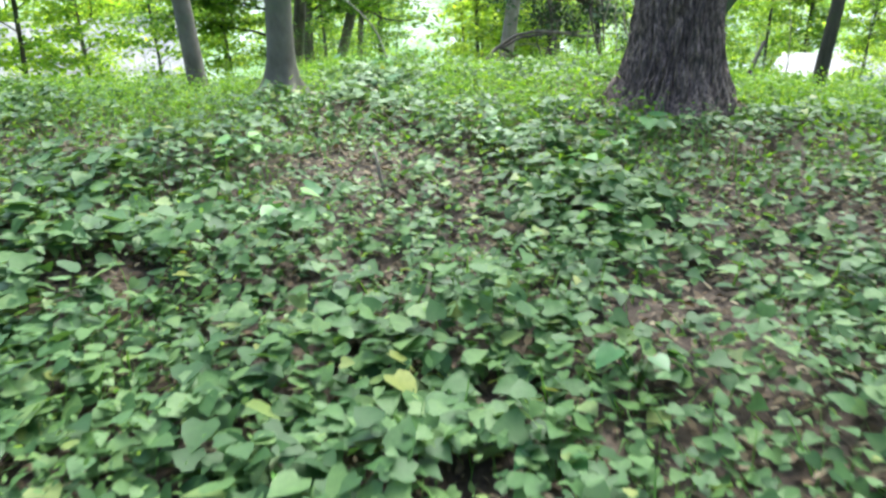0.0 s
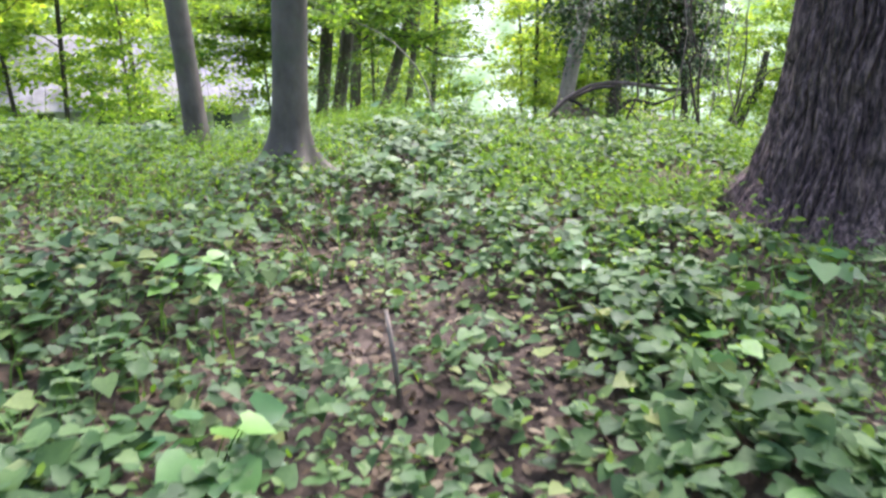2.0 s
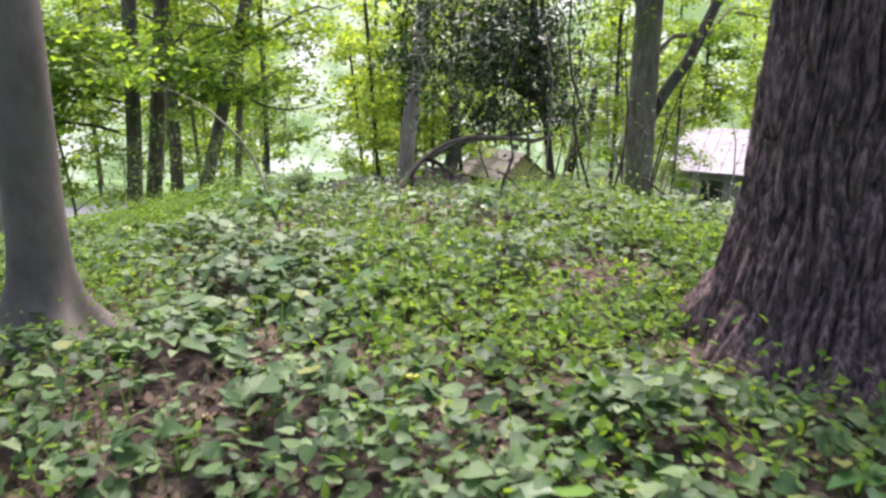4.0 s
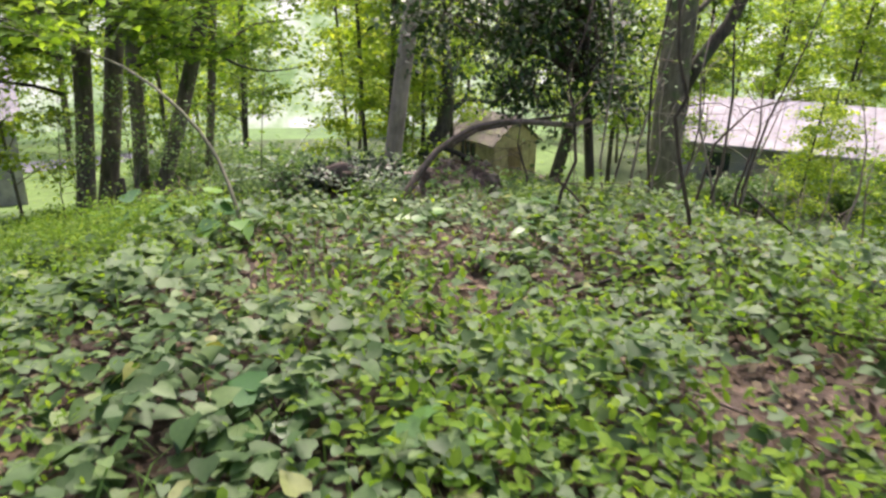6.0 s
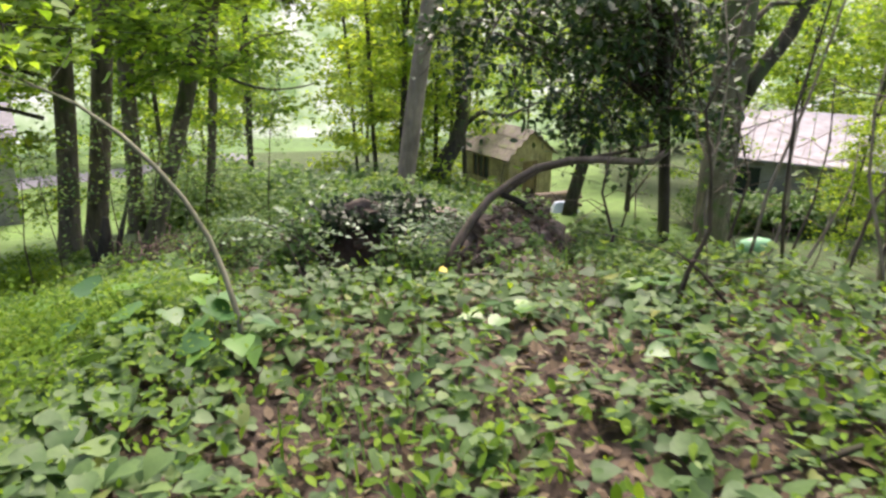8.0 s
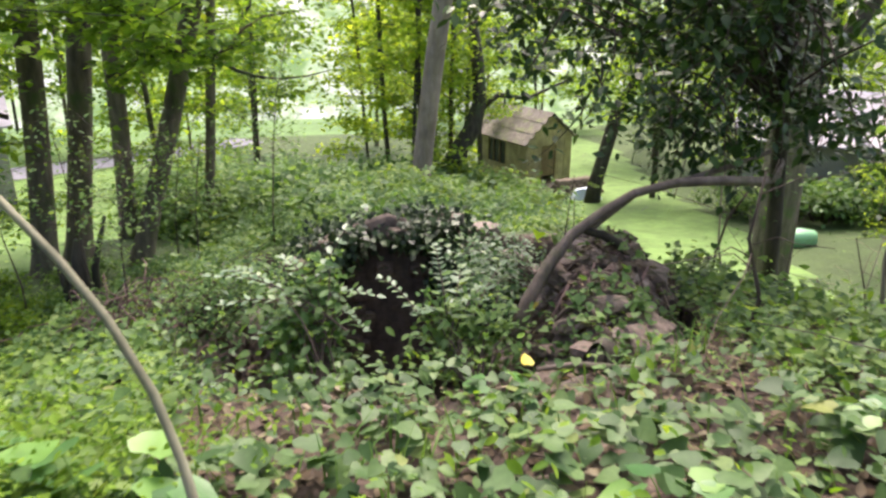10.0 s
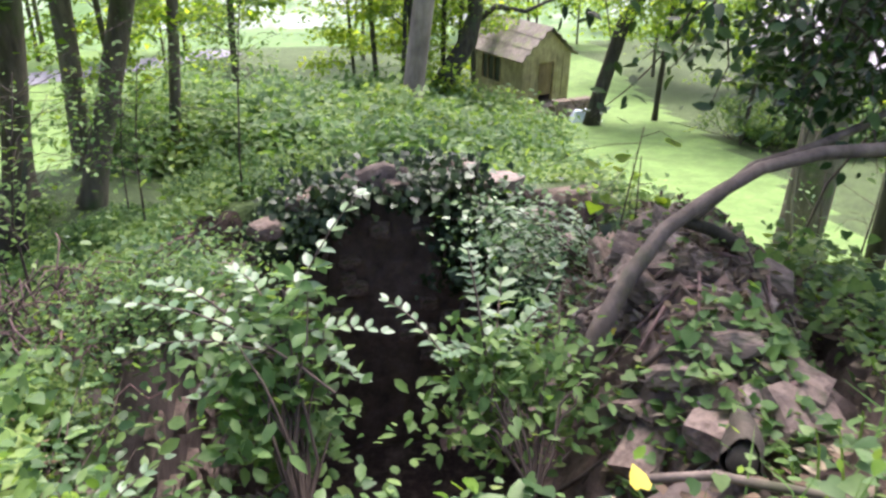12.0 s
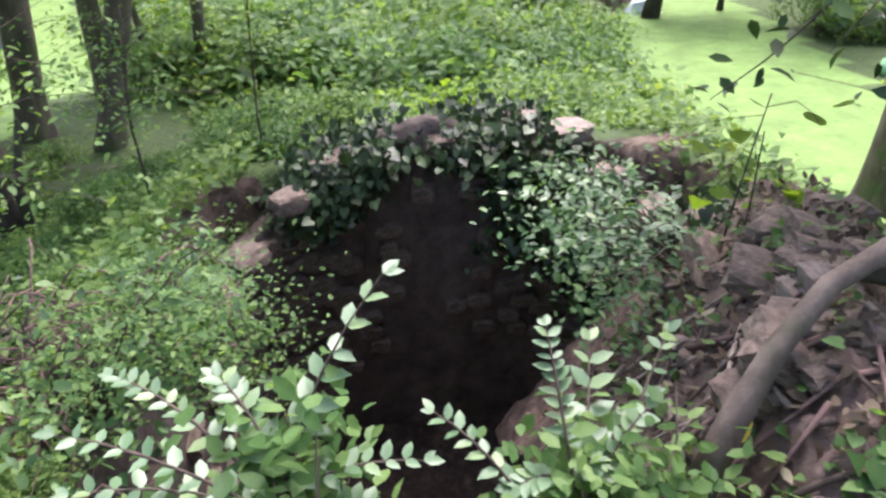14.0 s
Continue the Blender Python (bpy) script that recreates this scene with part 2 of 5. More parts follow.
HEART = (np.array([(0, 0, 0), (-0.3, -0.12, 0.03), (-0.5, 0.12, 0.07), (-0.38, 0.5, 0.08), (0, 1, -0.06), (0.38, 0.5, 0.08), (0.5, 0.12, 0.07), (0.3, -0.12, 0.03), (0, 0.45, 0.0)], float),
         [(0, 8, 1), (1, 8, 2), (2, 8, 3), (3, 8, 4), (4, 8, 5), (5, 8, 6), (6, 8, 7), (7, 8, 0)])
OVAL = (np.array([(0, 0, 0), (-0.24, 0.28, 0.05), (-0.22, 0.65, 0.05), (0, 1, -0.05), (0.22, 0.65, 0.05), (0.24, 0.28, 0.05), (0, 0.48, 0)], float),
        [(0, 6, 1), (1, 6, 2), (2, 6, 3), (3, 6, 4), (4, 6, 5), (5, 6, 0)])
DIAMOND = (np.array([(0, 0, 0), (-0.33, 0.45, 0.1), (0, 1, 0), (0.33, 0.45, 0.1)], float), [(0, 2, 1), (0, 3, 2)])
BLADE = (np.array([(-0.02, 0, 0), (0.02, 0, 0), (-0.017, 0.5, 0.1), (0.017, 0.5, 0.1), (0, 1, -0.08)], float), [(0, 1, 3), (0, 3, 2), (2, 3, 4)])


def leaves(shape, pos, size, yaw, pitch, roll, rng, bend=0.25):
    """Vertices and faces of many leaves: pitch lifts the tip, roll leans the blade."""
    tv, tf = shape
    n = len(pos)
    v = np.repeat(tv[None], n, 0) * np.asarray(size)[:, None, None]
    v[:, :, 0] *= rng.uniform(0.8, 1.2, n)[:, None]
    v[:, :, 2] += (rng.uniform(-bend, bend, n) * np.asarray(size))[:, None] * (tv[:, 1] ** 2)[None]
    cr, sr = np.cos(roll)[:, None], np.sin(roll)[:, None]
    x, z = v[:, :, 0] * cr + v[:, :, 2] * sr, -v[:, :, 0] * sr + v[:, :, 2] * cr
    cp, sp = np.cos(pitch)[:, None], np.sin(pitch)[:, None]
    y, z = v[:, :, 1] * cp - z * sp, v[:, :, 1] * sp + z * cp
    cy, sy = np.cos(yaw)[:, None], np.sin(yaw)[:, None]
    out = np.stack([x * cy - y * sy, x * sy + y * cy, z], 2) + np.asarray(pos)[:, None]
    k = len(tv)
    faces = (np.array(tf)[None] + (np.arange(n) * k)[:, None, None]).reshape(-1, len(tf[0]))
    return out.reshape(-1, 3), faces


def leaf_mesh(name, batches, material):
    me = bpy.data.meshes.new(name)
    vs, fs, o = [], [], 0
    for v, f in batches:
        vs.append(v)
        fs.append(f + o)
        o += len(v)
    v, f = np.concatenate(vs), np.concatenate(fs)
    me.from_pydata(v.tolist(), [], f.tolist())
    me.materials.append(material)
    me.shade_smooth()
    return me


# ---- the shape of the ground ----
PIT = (0.12, 15.15, 1.6, 2.1)


def step(a, b, x):
    k = np.clip((x - a) / (b - a), 0, 1)
    return k * k * (3 - 2 * k)


def ground_z(x, y, pit=True):
    """The ridge, its nose, the slopes beside it and the valley."""
    x, y = np.asarray(x, float), np.asarray(y, float)
    mid = np.interp(y, [-400, -60, 7, 9, 11, 12, 13, 14, 17.5, 18.5, 20, 23, 28, 36, 48, 60, 90, 400, 3000], [-40, -4, 0, -0.04, -0.12, -0.22, -0.42, -0.62, -1.3, -1.9, -3.0, -4.5, -5.3, -7.5, -9.7, -10.7, -14, -72, -560])
    left = np.interp(y, [-400, -60, 6, 8, 10, 12, 14, 16, 18, 21, 24, 30, 36, 48, 60, 90, 400, 3000], [-40, -4, 0, -0.05, -0.2, -0.5, -1.2, -1.8, -2.2, -2.7, -3.4, -5.5, -7.5, -9.7, -10.7, -14, -72, -560])
    right = np.interp(y, [-400, -60, 0, 6, 8, 10, 12, 14, 16, 18, 24, 36, 48, 60, 90, 400, 3000], [-40, -4, -0.05, -0.1, -0.2, -0.45, -1.2, -2.4, -3.7, -4.7, -5.8, -7.7, -9.7, -10.7, -14, -72, -560])
    z = mid + (left - mid) * step(-0.9, -3.4, x) + (right - mid) * step(2.2, 5.2, x)
    z = z - np.clip(np.abs(x) - 7, 0, 60) * 0.16 * step(30, 8, y) * step(-40, 0, y)
    z = z + 0.035 * np.sin(x * 2.3 + y * 1.1) * np.sin(y * 1.9 - x) * step(40, 20, y)
    if pit:
        d = (np.abs((x - PIT[0]) / PIT[2]) ** 4 + np.abs((y - PIT[1]) / PIT[3]) ** 4) ** 0.25
        z = z + (-3.9 - z) * step(1.06, 0.94, d)
    return z


def gz(x, y, pit=True):
    return float(ground_z(x, y, pit))


def thicket_at(x, y):
    return (y > 20.9) & (x < 3.3 + 0.33 * (y - 21.2) + 0.3 * np.sin(y * 1.7)) & (x > -3.2 - 0.1 * (y - 20))


def lawn_at(x, y):
    e = 0.8 * np.sin(x * 0.7 + y * 0.35) + 0.5 * np.sin(y * 1.1 - x * 0.4)
    right = (x > 1.1 + 0.3 * e - 0.5 * (y - 20) * (y > 20)) & (y > 18.5) & (x < 10.5 + 0.25 * (y - 20))
    right |= (x > 2.1 + 0.15 * e) & (y > 14.9 + 0.2 * e) & (y < 19) & (x < 10)
    left = (x < -4.4 + 0.5 * e - (y - 20) * 0.15) & (y > 19.5)
    return (right & ~thicket_at(x, y) | left) & (y < 75)


def axis(*spans):
    out = []
    for lo, hi, s in spans:
        out += list(np.arange(lo, hi - 1e-6, s))
    return np.array(out + [spans[-1][1]])


gx = axis((-900, -300, 100), (-300, -60, 24), (-60, -20, 4), (-20, -6, 0.8), (-6, -1.3, 0.2), (-1.3, 2.2, 0.07), (2.2, 6, 0.2), (6, 20, 0.7), (20, 60, 4), (60, 300, 24), (300, 900, 100))
gy = axis((-400, -60, 40), (-60, -4, 4), (-4, 13.0, 0.2), (13.0, 18.0, 0.07), (18.0, 30, 0.4), (30, 60, 1), (60, 100, 4), (100, 400, 30), (400, 3000, 300))
GX, GY = np.meshgrid(gx, gy)
GZ = ground_z(GX, GY)
nx, ny = len(gx), len(gy)
idx = np.arange(nx * ny).reshape(ny, nx)
quads = np.stack([idx[:-1, :-1], idx[:-1, 1:], idx[1:, 1:], idx[1:, :-1]], 2).reshape(-1, 4)
me = bpy.data.meshes.new("ground")
me.from_pydata(np.stack([GX, GY, GZ], 2).reshape(-1, 3).tolist(), [], quads.tolist())
cx, cy = (GX[:-1, :-1] + GX[1:, 1:]).ravel() / 2, (GY[:-1, :-1] + GY[1:, 1:]).ravel() / 2
kind_of = np.zeros(len(quads), int)
wav = 0.6 * np.sin(cx * 1.7 + cy) + 0.5 * np.sin(cy * 2.1 - cx * 0.8)
kind_of[(cy > 17.2) | (cx < -7 + wav) | (cx > 7.5 + wav) | (cy < -7 + wav) | ((cx > 2.3) & (cy > 15)) | ((cx < -3.2 + wav) & (cy > 13))] = 1
kind_of[lawn_at(cx, cy)] = 2
kind_of[(cy > 75) | (np.abs(cx) > 70)] = 3
for m in (SOIL, UNDER, LAWN, FIELD):
    me.materials.append(m)
me.polygons.foreach_set("material_index", kind_of.astype(np.int32))
me.shade_smooth()
ground = tagged(new("ground", me), "leaf-strewn hilltop soil falling away to a bright mown lawn", "ground", kind="structure")

# road along the foot of the slope
rg = Geo()
line = [(-75, 47), (-50, 51), (-33, 54), (-21, 57.5), (-14, 63), (-9, 70), (-6, 74)]
pts = []
for i in range(len(line) - 1):
    for k in range(6):
        a = k / 6
        pts.append((line[i][0] * (1 - a) + line[i + 1][0] * a, line[i][1] * (1 - a) + line[i + 1][1] * a))
vs, fs = [], []
for i, (x, y) in enumerate(pts):
    for s in (-2.6, -0.9, 0.9, 2.6):
        px, py = x - s * 0.5, y + s * 0.86
        vs.append((px, py, gz(px, py) + 0.06))
for i in range(len(pts) - 1):
    for k in range(3):
        fs.append([i * 4 + k, (i + 1) * 4 + k, (i + 1) * 4 + k + 1, i * 4 + k + 1])
rg.add(vs, fs)
tagged(new("road", rg.mesh("road", ROAD)), "pale grey asphalt road below the hill", "road", kind="structure")

# added backdrop across the valley: bright sky and pale far foliage painted as emission
SKY_GLOW, _t, _p = base("backdrop_glow")
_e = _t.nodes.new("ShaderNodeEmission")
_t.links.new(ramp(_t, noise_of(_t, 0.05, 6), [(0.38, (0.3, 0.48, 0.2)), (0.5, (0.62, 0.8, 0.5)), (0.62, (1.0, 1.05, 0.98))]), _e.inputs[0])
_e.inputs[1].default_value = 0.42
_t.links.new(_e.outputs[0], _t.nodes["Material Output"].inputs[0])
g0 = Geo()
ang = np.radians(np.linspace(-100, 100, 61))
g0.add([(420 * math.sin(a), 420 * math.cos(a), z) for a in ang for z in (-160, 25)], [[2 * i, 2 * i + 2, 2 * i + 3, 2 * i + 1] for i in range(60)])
tagged(new("backdrop", g0.mesh("backdrop", SKY_GLOW)), "added glowing backdrop of white sky and pale green foliage beyond the valley", "backdrop", kind="structure")


# ---- trees ----
def curve_pts(p0, p1, n, sag=(0, 0, 0), rough=0.0, rng=None):
    out = []
    for i in range(n):
        k = i / (n - 1)
        p = Vector(p0).lerp(Vector(p1), k) + Vector(sag) * (4 * k * (1 - k))
        if rng is not None and 0 < i:
            p += Vector(rng.normal(0, rough, 3))
        out.append(p)
    return out


def big_trunk(r, height, lean, seg, rings, furrow, flare, lobes, rng, taper=0.25, reach=0.3):
    """A trunk with a root flare and, where wished, upright furrows."""
    g = Geo()
    vs, fs = [], []
    phase = rng.uniform(0, 6.28, 3)
    for i in range(rings):
        k = i / (rings - 1)
        z = -0.35 + (height + 0.35) * k ** 1.5
        cx, cy = lean[0] * z + 0.02 * math.sin(z * 0.9), lean[1] * z
        h = max(z, 0)
        for s in range(seg):
            a = 2 * math.pi * s / seg
            root = (0.55 + 0.45 * math.cos(lobes * a + phase[0]) + 0.25 * math.cos((lobes + 2) * a + phase[1]))
            rr = r * (1 - taper * h / height) * (1 + flare * math.exp(-h / reach) * (0.55 + 0.6 * max(root, 0)))
            if furrow:
                w = 0.12 * noise.noise(Vector((math.cos(a) * 2, math.sin(a) * 2, z * 2.5)))
                q = noise.noise(Vector((math.cos(a + w) * 8.5, math.sin(a + w) * 8.5, z * 2.3 + 3)))
                q2 = noise.noise(Vector((math.cos(a) * 22, math.sin(a) * 22, z * 4)))
                rr += furrow * (min(abs(q) * 3.2, 1.0) - 0.7 + 0.3 * q2)
            else:
                rr *= 1 + 0.03 * noise.noise(Vector((math.cos(a) * 1.2, math.sin(a) * 1.2, z * 0.8)))
            vs.append((cx + rr * math.cos(a), cy + rr * math.sin(a), z))
    for i in range(rings - 1):
        for s in range(seg):
            a, b = i * seg + s, i * seg + (s + 1) % seg
            fs.append([a, b, b + seg, a + seg])
    g.add(vs, fs)
    return g


def spray(rng, centre, along, n, spread, flat, size, shape=DIAMOND):
    """Leaves about a limb's outer length, lying in loose level layers."""
    k = rng.uniform(0, 1, n)
    pos = np.array(centre)[None] + k[:, None] * np.array(along)[None] + rng.normal(0, 1, (n, 3)) * np.array([spread, spread, flat])
    return leaves(shape, pos, rng.uniform(0.7, 1.3, n) * size, rng.uniform(0, 6.28, n), rng.normal(-0.25, 0.35, n), rng.normal(0, 0.4, n), rng)


def limbs_and_leaves(rng, trunk_at, z0, z1, count, length, leaf_n, leaf_size, r_limb, rise=0.25, flat=0.14, spread=0.45):
    wood, batches = Geo(), []
    for i in range(count):
        z = z0 + (z1 - z0) * (i + rng.uniform(0, 0.8)) / count
        a = i * 2.4 + rng.uniform(-0.5, 0.5)
        ln = length * rng.uniform(0.6, 1.15) * (1 - 0.45 * (z - z0) / max(z1 - z0, 0.1))
        p0 = Vector(trunk_at(z))
        p1 = p0 + Vector((math.cos(a) * ln, math.sin(a) * ln, ln * rng.uniform(rise - 0.2, rise + 0.25)))
        pts = curve_pts(p0, p1, 6, (0, 0, 0.12 * ln), 0.03 * ln, rng)
        wood.tube(pts, [r_limb * (1 - 0.8 * j / 5) for j in range(6)], 5, cap=False)
        for j in (2, 3, 4):
            q = pts[j] + Vector(rng.normal(0, 0.22 * ln, 3)) * 1.0
            wood.tube(curve_pts(pts[j], q, 3, (0, 0, 0.03), 0.02, rng), [r_limb * 0.35, r_limb * 0.25, r_limb * 0.1], 4, cap=False)
            batches.append(spray(rng, pts[j], q - pts[j], leaf_n // 6, spread * 0.6, flat, leaf_size))
        batches.append(spray(rng, pts[2], pts[5] - pts[2], leaf_n // 2, spread, flat, leaf_size))
    return wood, batches


def forest_tree(name, label, at, r, height, lean, bark, crown, seed, group="", furrow=0.0, flare=0.7, lobes=5, seg=20, rings=30, leaf=None, taper=0.25, reach=0.3):
    rng = np.random.default_rng(seed)
    t = thing(name, label, "tree", (at[0], at[1], gz(*at, False)), group)
    part("trunk", big_trunk(r, height, lean, seg, rings, furrow, flare, lobes, rng, taper, reach), bark, t)
    if crown:
        def trunk_at(z):
            return (lean[0] * z, lean[1] * z, z)
        wood, batches = limbs_and_leaves(rng, trunk_at, *crown)
        part("branchwork", wood, bark, t)
        part("crown", leaf_mesh("crown", batches, leaf or LEAF_CANOPY), None, t, "loose green leafy crown")
    return t


# big oak and smooth beech beside the path
oak = forest_tree("oak_tree", "massive oak trunk with deeply furrowed dark bark and flared roots", (2.24, 7.38), 0.4, 13.0, (0.022, 0.02), BARK_OAK,
                  (6.5, 12.5, 7, 4.0, 200, 0.13, 0.09, 0.3, 0.3, 0.8), 3, furrow=0.075, flare=0.85, lobes=5, seg=300, rings=190, taper=0.2, reach=0.32)
beech = forest_tree("beech_tree", "slender smooth grey tree trunk with spreading roots", (-1.75, 8.12), 0.142, 12.0, (0.03, 0.01), BARK_GREY,
                    (6.0, 11.5, 7, 3.2, 180, 0.12, 0.05, 0.3, 0.3, 0.8), 5, flare=2.3, lobes=4, seg=56, rings=80, reach=0.15)
forest_tree("forest_tree", "thin leaning grey tree trunk among green undergrowth", (-3.15, 9.7), 0.115, 10.0, (-0.09, 0.02), BARK_GREY, (4.5, 9.5, 8, 2.6, 300, 0.12, 0.035, 0.3, 0.2, 0.6), 7, seg=24, flare=0.3)
forest_tree("forest_tree", "thin dark tree trunk leaning over the slope", (4.25, 8.45), 0.075, 9.0, (0.1, 0.05), BARK_DARK, (4.5, 8.5, 7, 2.4, 260, 0.12, 0.03, 0.3, 0.2, 0.6), 9, seg=18, flare=0.3)

# grey tree past the ruin, mossy trees down the slope
forest_tree("forest_tree", "straight pale grey trunk standing in vine-covered bushes", (2.3, 33.0), 0.33, 17.0, (0.14, 0.0), BARK_PALE, (9, 14, 8, 4, 500, 0.16, 0.07, 0.25, 0.4, 0.9), 11, seg=28)
for (x, y), r, ln, sd in (((-4.4, 20.2), 0.16, (0.1, 0), 12), ((-4.35, 21.4), 0.18, (0.16, 0.01), 13), ((-3.3, 20.8), 0.15, (0.32, 0.0), 14), ((-4.3, 24.2), 0.17, (0.05, 0), 15), ((-2.9, 24.5), 0.1, (0.12, 0), 16)):
    forest_tree("forest_tree", "dark mossy tree trunk on the shaded slope", (x, y), r, 11.0, ln, BARK_MOSSY, (3.4, 10.5, 10, 3.0, 290, 0.13, 0.045, 0.25, 0.2, 0.6), sd, "mossy trees on the slope", seg=20, flare=0.4)
rt = forest_tree("forest_tree", "stout mossy trunk with a slanting bough", (7.27, 21.1), 0.36, 14.0, (0.0, 0.0), BARK_MOSSY, (6.0, 13, 9, 3.6, 420, 0.14, 0.07, 0.25, 0.25, 0.7), 21, seg=28)
g = Geo()
g.tube(curve_pts((0.1, 0, 4.6), (3.2, 0.6, 10.5), 8, (0.15, 0, -0.2), 0.04, np.random.default_rng(4)), [0.16, 0.15, 0.14, 0.13, 0.12, 0.1, 0.09, 0.07], 10)
part("bough", g, BARK_DARK, rt, "dark slanting bough")

# long curved bough hanging over the slope
hb = thing("hanging_bough", "dark curved bare bough reaching over the slope", "branch", (-2.15, 21.0, 0.0))
g = Geo()
g.tube([(-0.75, -0.2, 0.62), (-0.3, -0.1, 0.48), (0, 0, 0.36), (0.25, 0, 0.26), (0.5, 0, 0.1), (0.8, 0, 0.0), (1.1, 0, -0.04), (1.5, 0, 0.0), (1.85, 0, 0.08)], [0.04, 0.036, 0.034, 0.032, 0.028, 0.024, 0.018, 0.012, 0.006], 8, 0.15)
part("wood", g, BARK_DARK, hb)

# broad-leaved boughs spreading in layers from the trees on the slope
for i, (x, y, z, dx, dy, n) in enumerate(((-4.3, 20.0, 0.3, -1.8, -2.6, 6), (-3.6, 20.2, 0.7, 1.5, -2.2, 6), (-4.3, 20.0, 1.1, -2.6, -0.6, 6), (-3.3, 20.6, 0.1, 1.6, -0.8, 4), (-4.2, 19.9, 1.2, -0.5, -3.2, 6), (-4.4, 20.0, -0.3, -2.4, -1.4, 5), (-4.1, 20.0, 0.8, 0.4, -3.0, 6), (-4.4, 20.1, 0.6, -1.2, -3.4, 6), (-2.9, 20.8, 1.2, 2.2, -0.6, 5))):
    r2 = np.random.default_rng(700 + i)
    bough = thing("leafy_bough", "leafy bough spreading broad green leaves in flat layers", "branch", (x, y, z), "leafy boughs over the slope")
    wood, b = Geo(), []
    main = curve_pts((0, 0, 0), (dx, dy, 0.25), 7, (0, 0, 0.2), 0.05, r2)
    wood.tube(main, [0.035, 0.03, 0.026, 0.021, 0.016, 0.011, 0.006], 6, cap=False)
    for j in range(2, 7):
        for k in range(n):
            q = main[j] + Vector((r2.normal(0, 0.7), r2.normal(0, 0.5), r2.normal(0.05, 0.22)))
            wood.tube(curve_pts(main[j], q, 4, (0, 0, 0.06), 0.02, r2), [0.01, 0.008, 0.006, 0.003], 4, cap=False)
            pos = np.array(main[j])[None] + r2.uniform(0.15, 1.15, (34, 1)) * np.array(q - main[j])[None] + r2.normal(0, 1, (34, 3)) * np.array([0.16, 0.16, 0.04])
            b.append(leaves(HEART, pos, r2.uniform(0.07, 0.14, 34), r2.uniform(0, 6.28, 34), r2.normal(-0.25, 0.25, 34), r2.normal(0, 0.25, 34), r2))
    part("branchwork", wood, BARK_DARK, bough)
    part("foliage", leaf_mesh("foliage", b, LEAF_MAPLE), None, bough)

# understory trees: four shapes, repeated down the slope and round the hilltop
PROTO = []
for i in range(4):
    t = forest_tree("understory_tree", "slender forest tree with bright green layered leaves", (-30 - 6 * i, -45), 0.055 + 0.018 * i, 8.5 + i, ((-0.05, 0.06, 0.02, -0.02)[i], 0.03), BARK_DARK if i % 2 else BARK_MOSSY,
                    (1.0 + 0.5 * i, 8.2 + i, 17, 2.6 + 0.2 * i, 190, 0.24, 0.025, 0.15, 0.14, 0.5), 30 + i, "understory trees", seg=10, rings=14, flare=0.3)
    PROTO.append(t)
rng = np.random.default_rng(77)


def plant_tree(i, x, y, s=1.0, turn=None):
    m = pose(x, y, gz(x, y, False) - 0.05, 0, 0, rng.uniform(0, 360) if turn is None else turn) @ Matrix.Scale(s, 4)
    return copy_thing(PROTO[i % 4], m)


def plant_row(deg0, deg1, d0, d1, n, scale, gaps=()):
    for i in range(n):
        a = radians(deg0 + (deg1 - deg0) * (i + rng.uniform(0.1, 0.9)) / n)
        d = rng.uniform(d0, d1)
        x, y = 0.0 + d * math.sin(a), 10.0 + d * math.cos(a)
        if any(lo < math.degrees(a) < hi for lo, hi in gaps):
            continue
        plant_tree(int(rng.integers(0, 4)), x, y, scale * rng.uniform(0.8, 1.25))


VIEW = ((-5, 1.5), (10, 28))
plant_row(-75, -20, 16, 23, 2, 0.95)
plant_row(-70, 12, 22, 32, 9, 1.1, VIEW + ((-36, -12),))
plant_row(-65, 75, 33, 46, 24, 1.25, ((-4.0, 0.5), (12, 24), (-27, -14)))
plant_row(-65, 75, 47, 70, 34, 1.5, ((-3.0, 0.3),))
plant_row(-65, 75, 75, 110, 30, 2.1, ((-2.5, 0),))
for i, (x, y, s) in enumerate(((9.4, 17.2, 0.42), (14.6, 26.4, 0.5), (12.0, 15.6, 0.45), (14.8, 34.6, 0.7), (19.0, 31.0, 0.6))):
    plant_tree(i, x, y, s)
for i, (x, y, s) in enumerate(((-5.6, 20.5, 0.55), (-8.6, 23.5, 0.6), (-3.6, 24.5, 0.6))):
    plant_tree(i, x, y, s)
for i, (x, y) in enumerate(((-6, -6), (8, -5), (-9, 1), (9, 2), (-12, -12), (12, -12), (0, -16))):
    plant_tree(i, x, y, 1.2)
# thin poles standing together past the grey trunk
for i, (x, y) in enumerate(((2.3, 41), (3.6, 40), (4.2, 42), (4.9, 41), (5.9, 43))):
    forest_tree("pole_tree", "thin dark pole-like tree with sparse leaves", (x, y), 0.11, 13, (0.0 + 0.02 * (i - 2), 0), BARK_DARK, (3.5, 12, 8, 2.2, 260, 0.15, 0.03, 0.3, 0.2, 0.6), 50 + i, "pole trees past the ruin", seg=10, rings=14, flare=0.2)


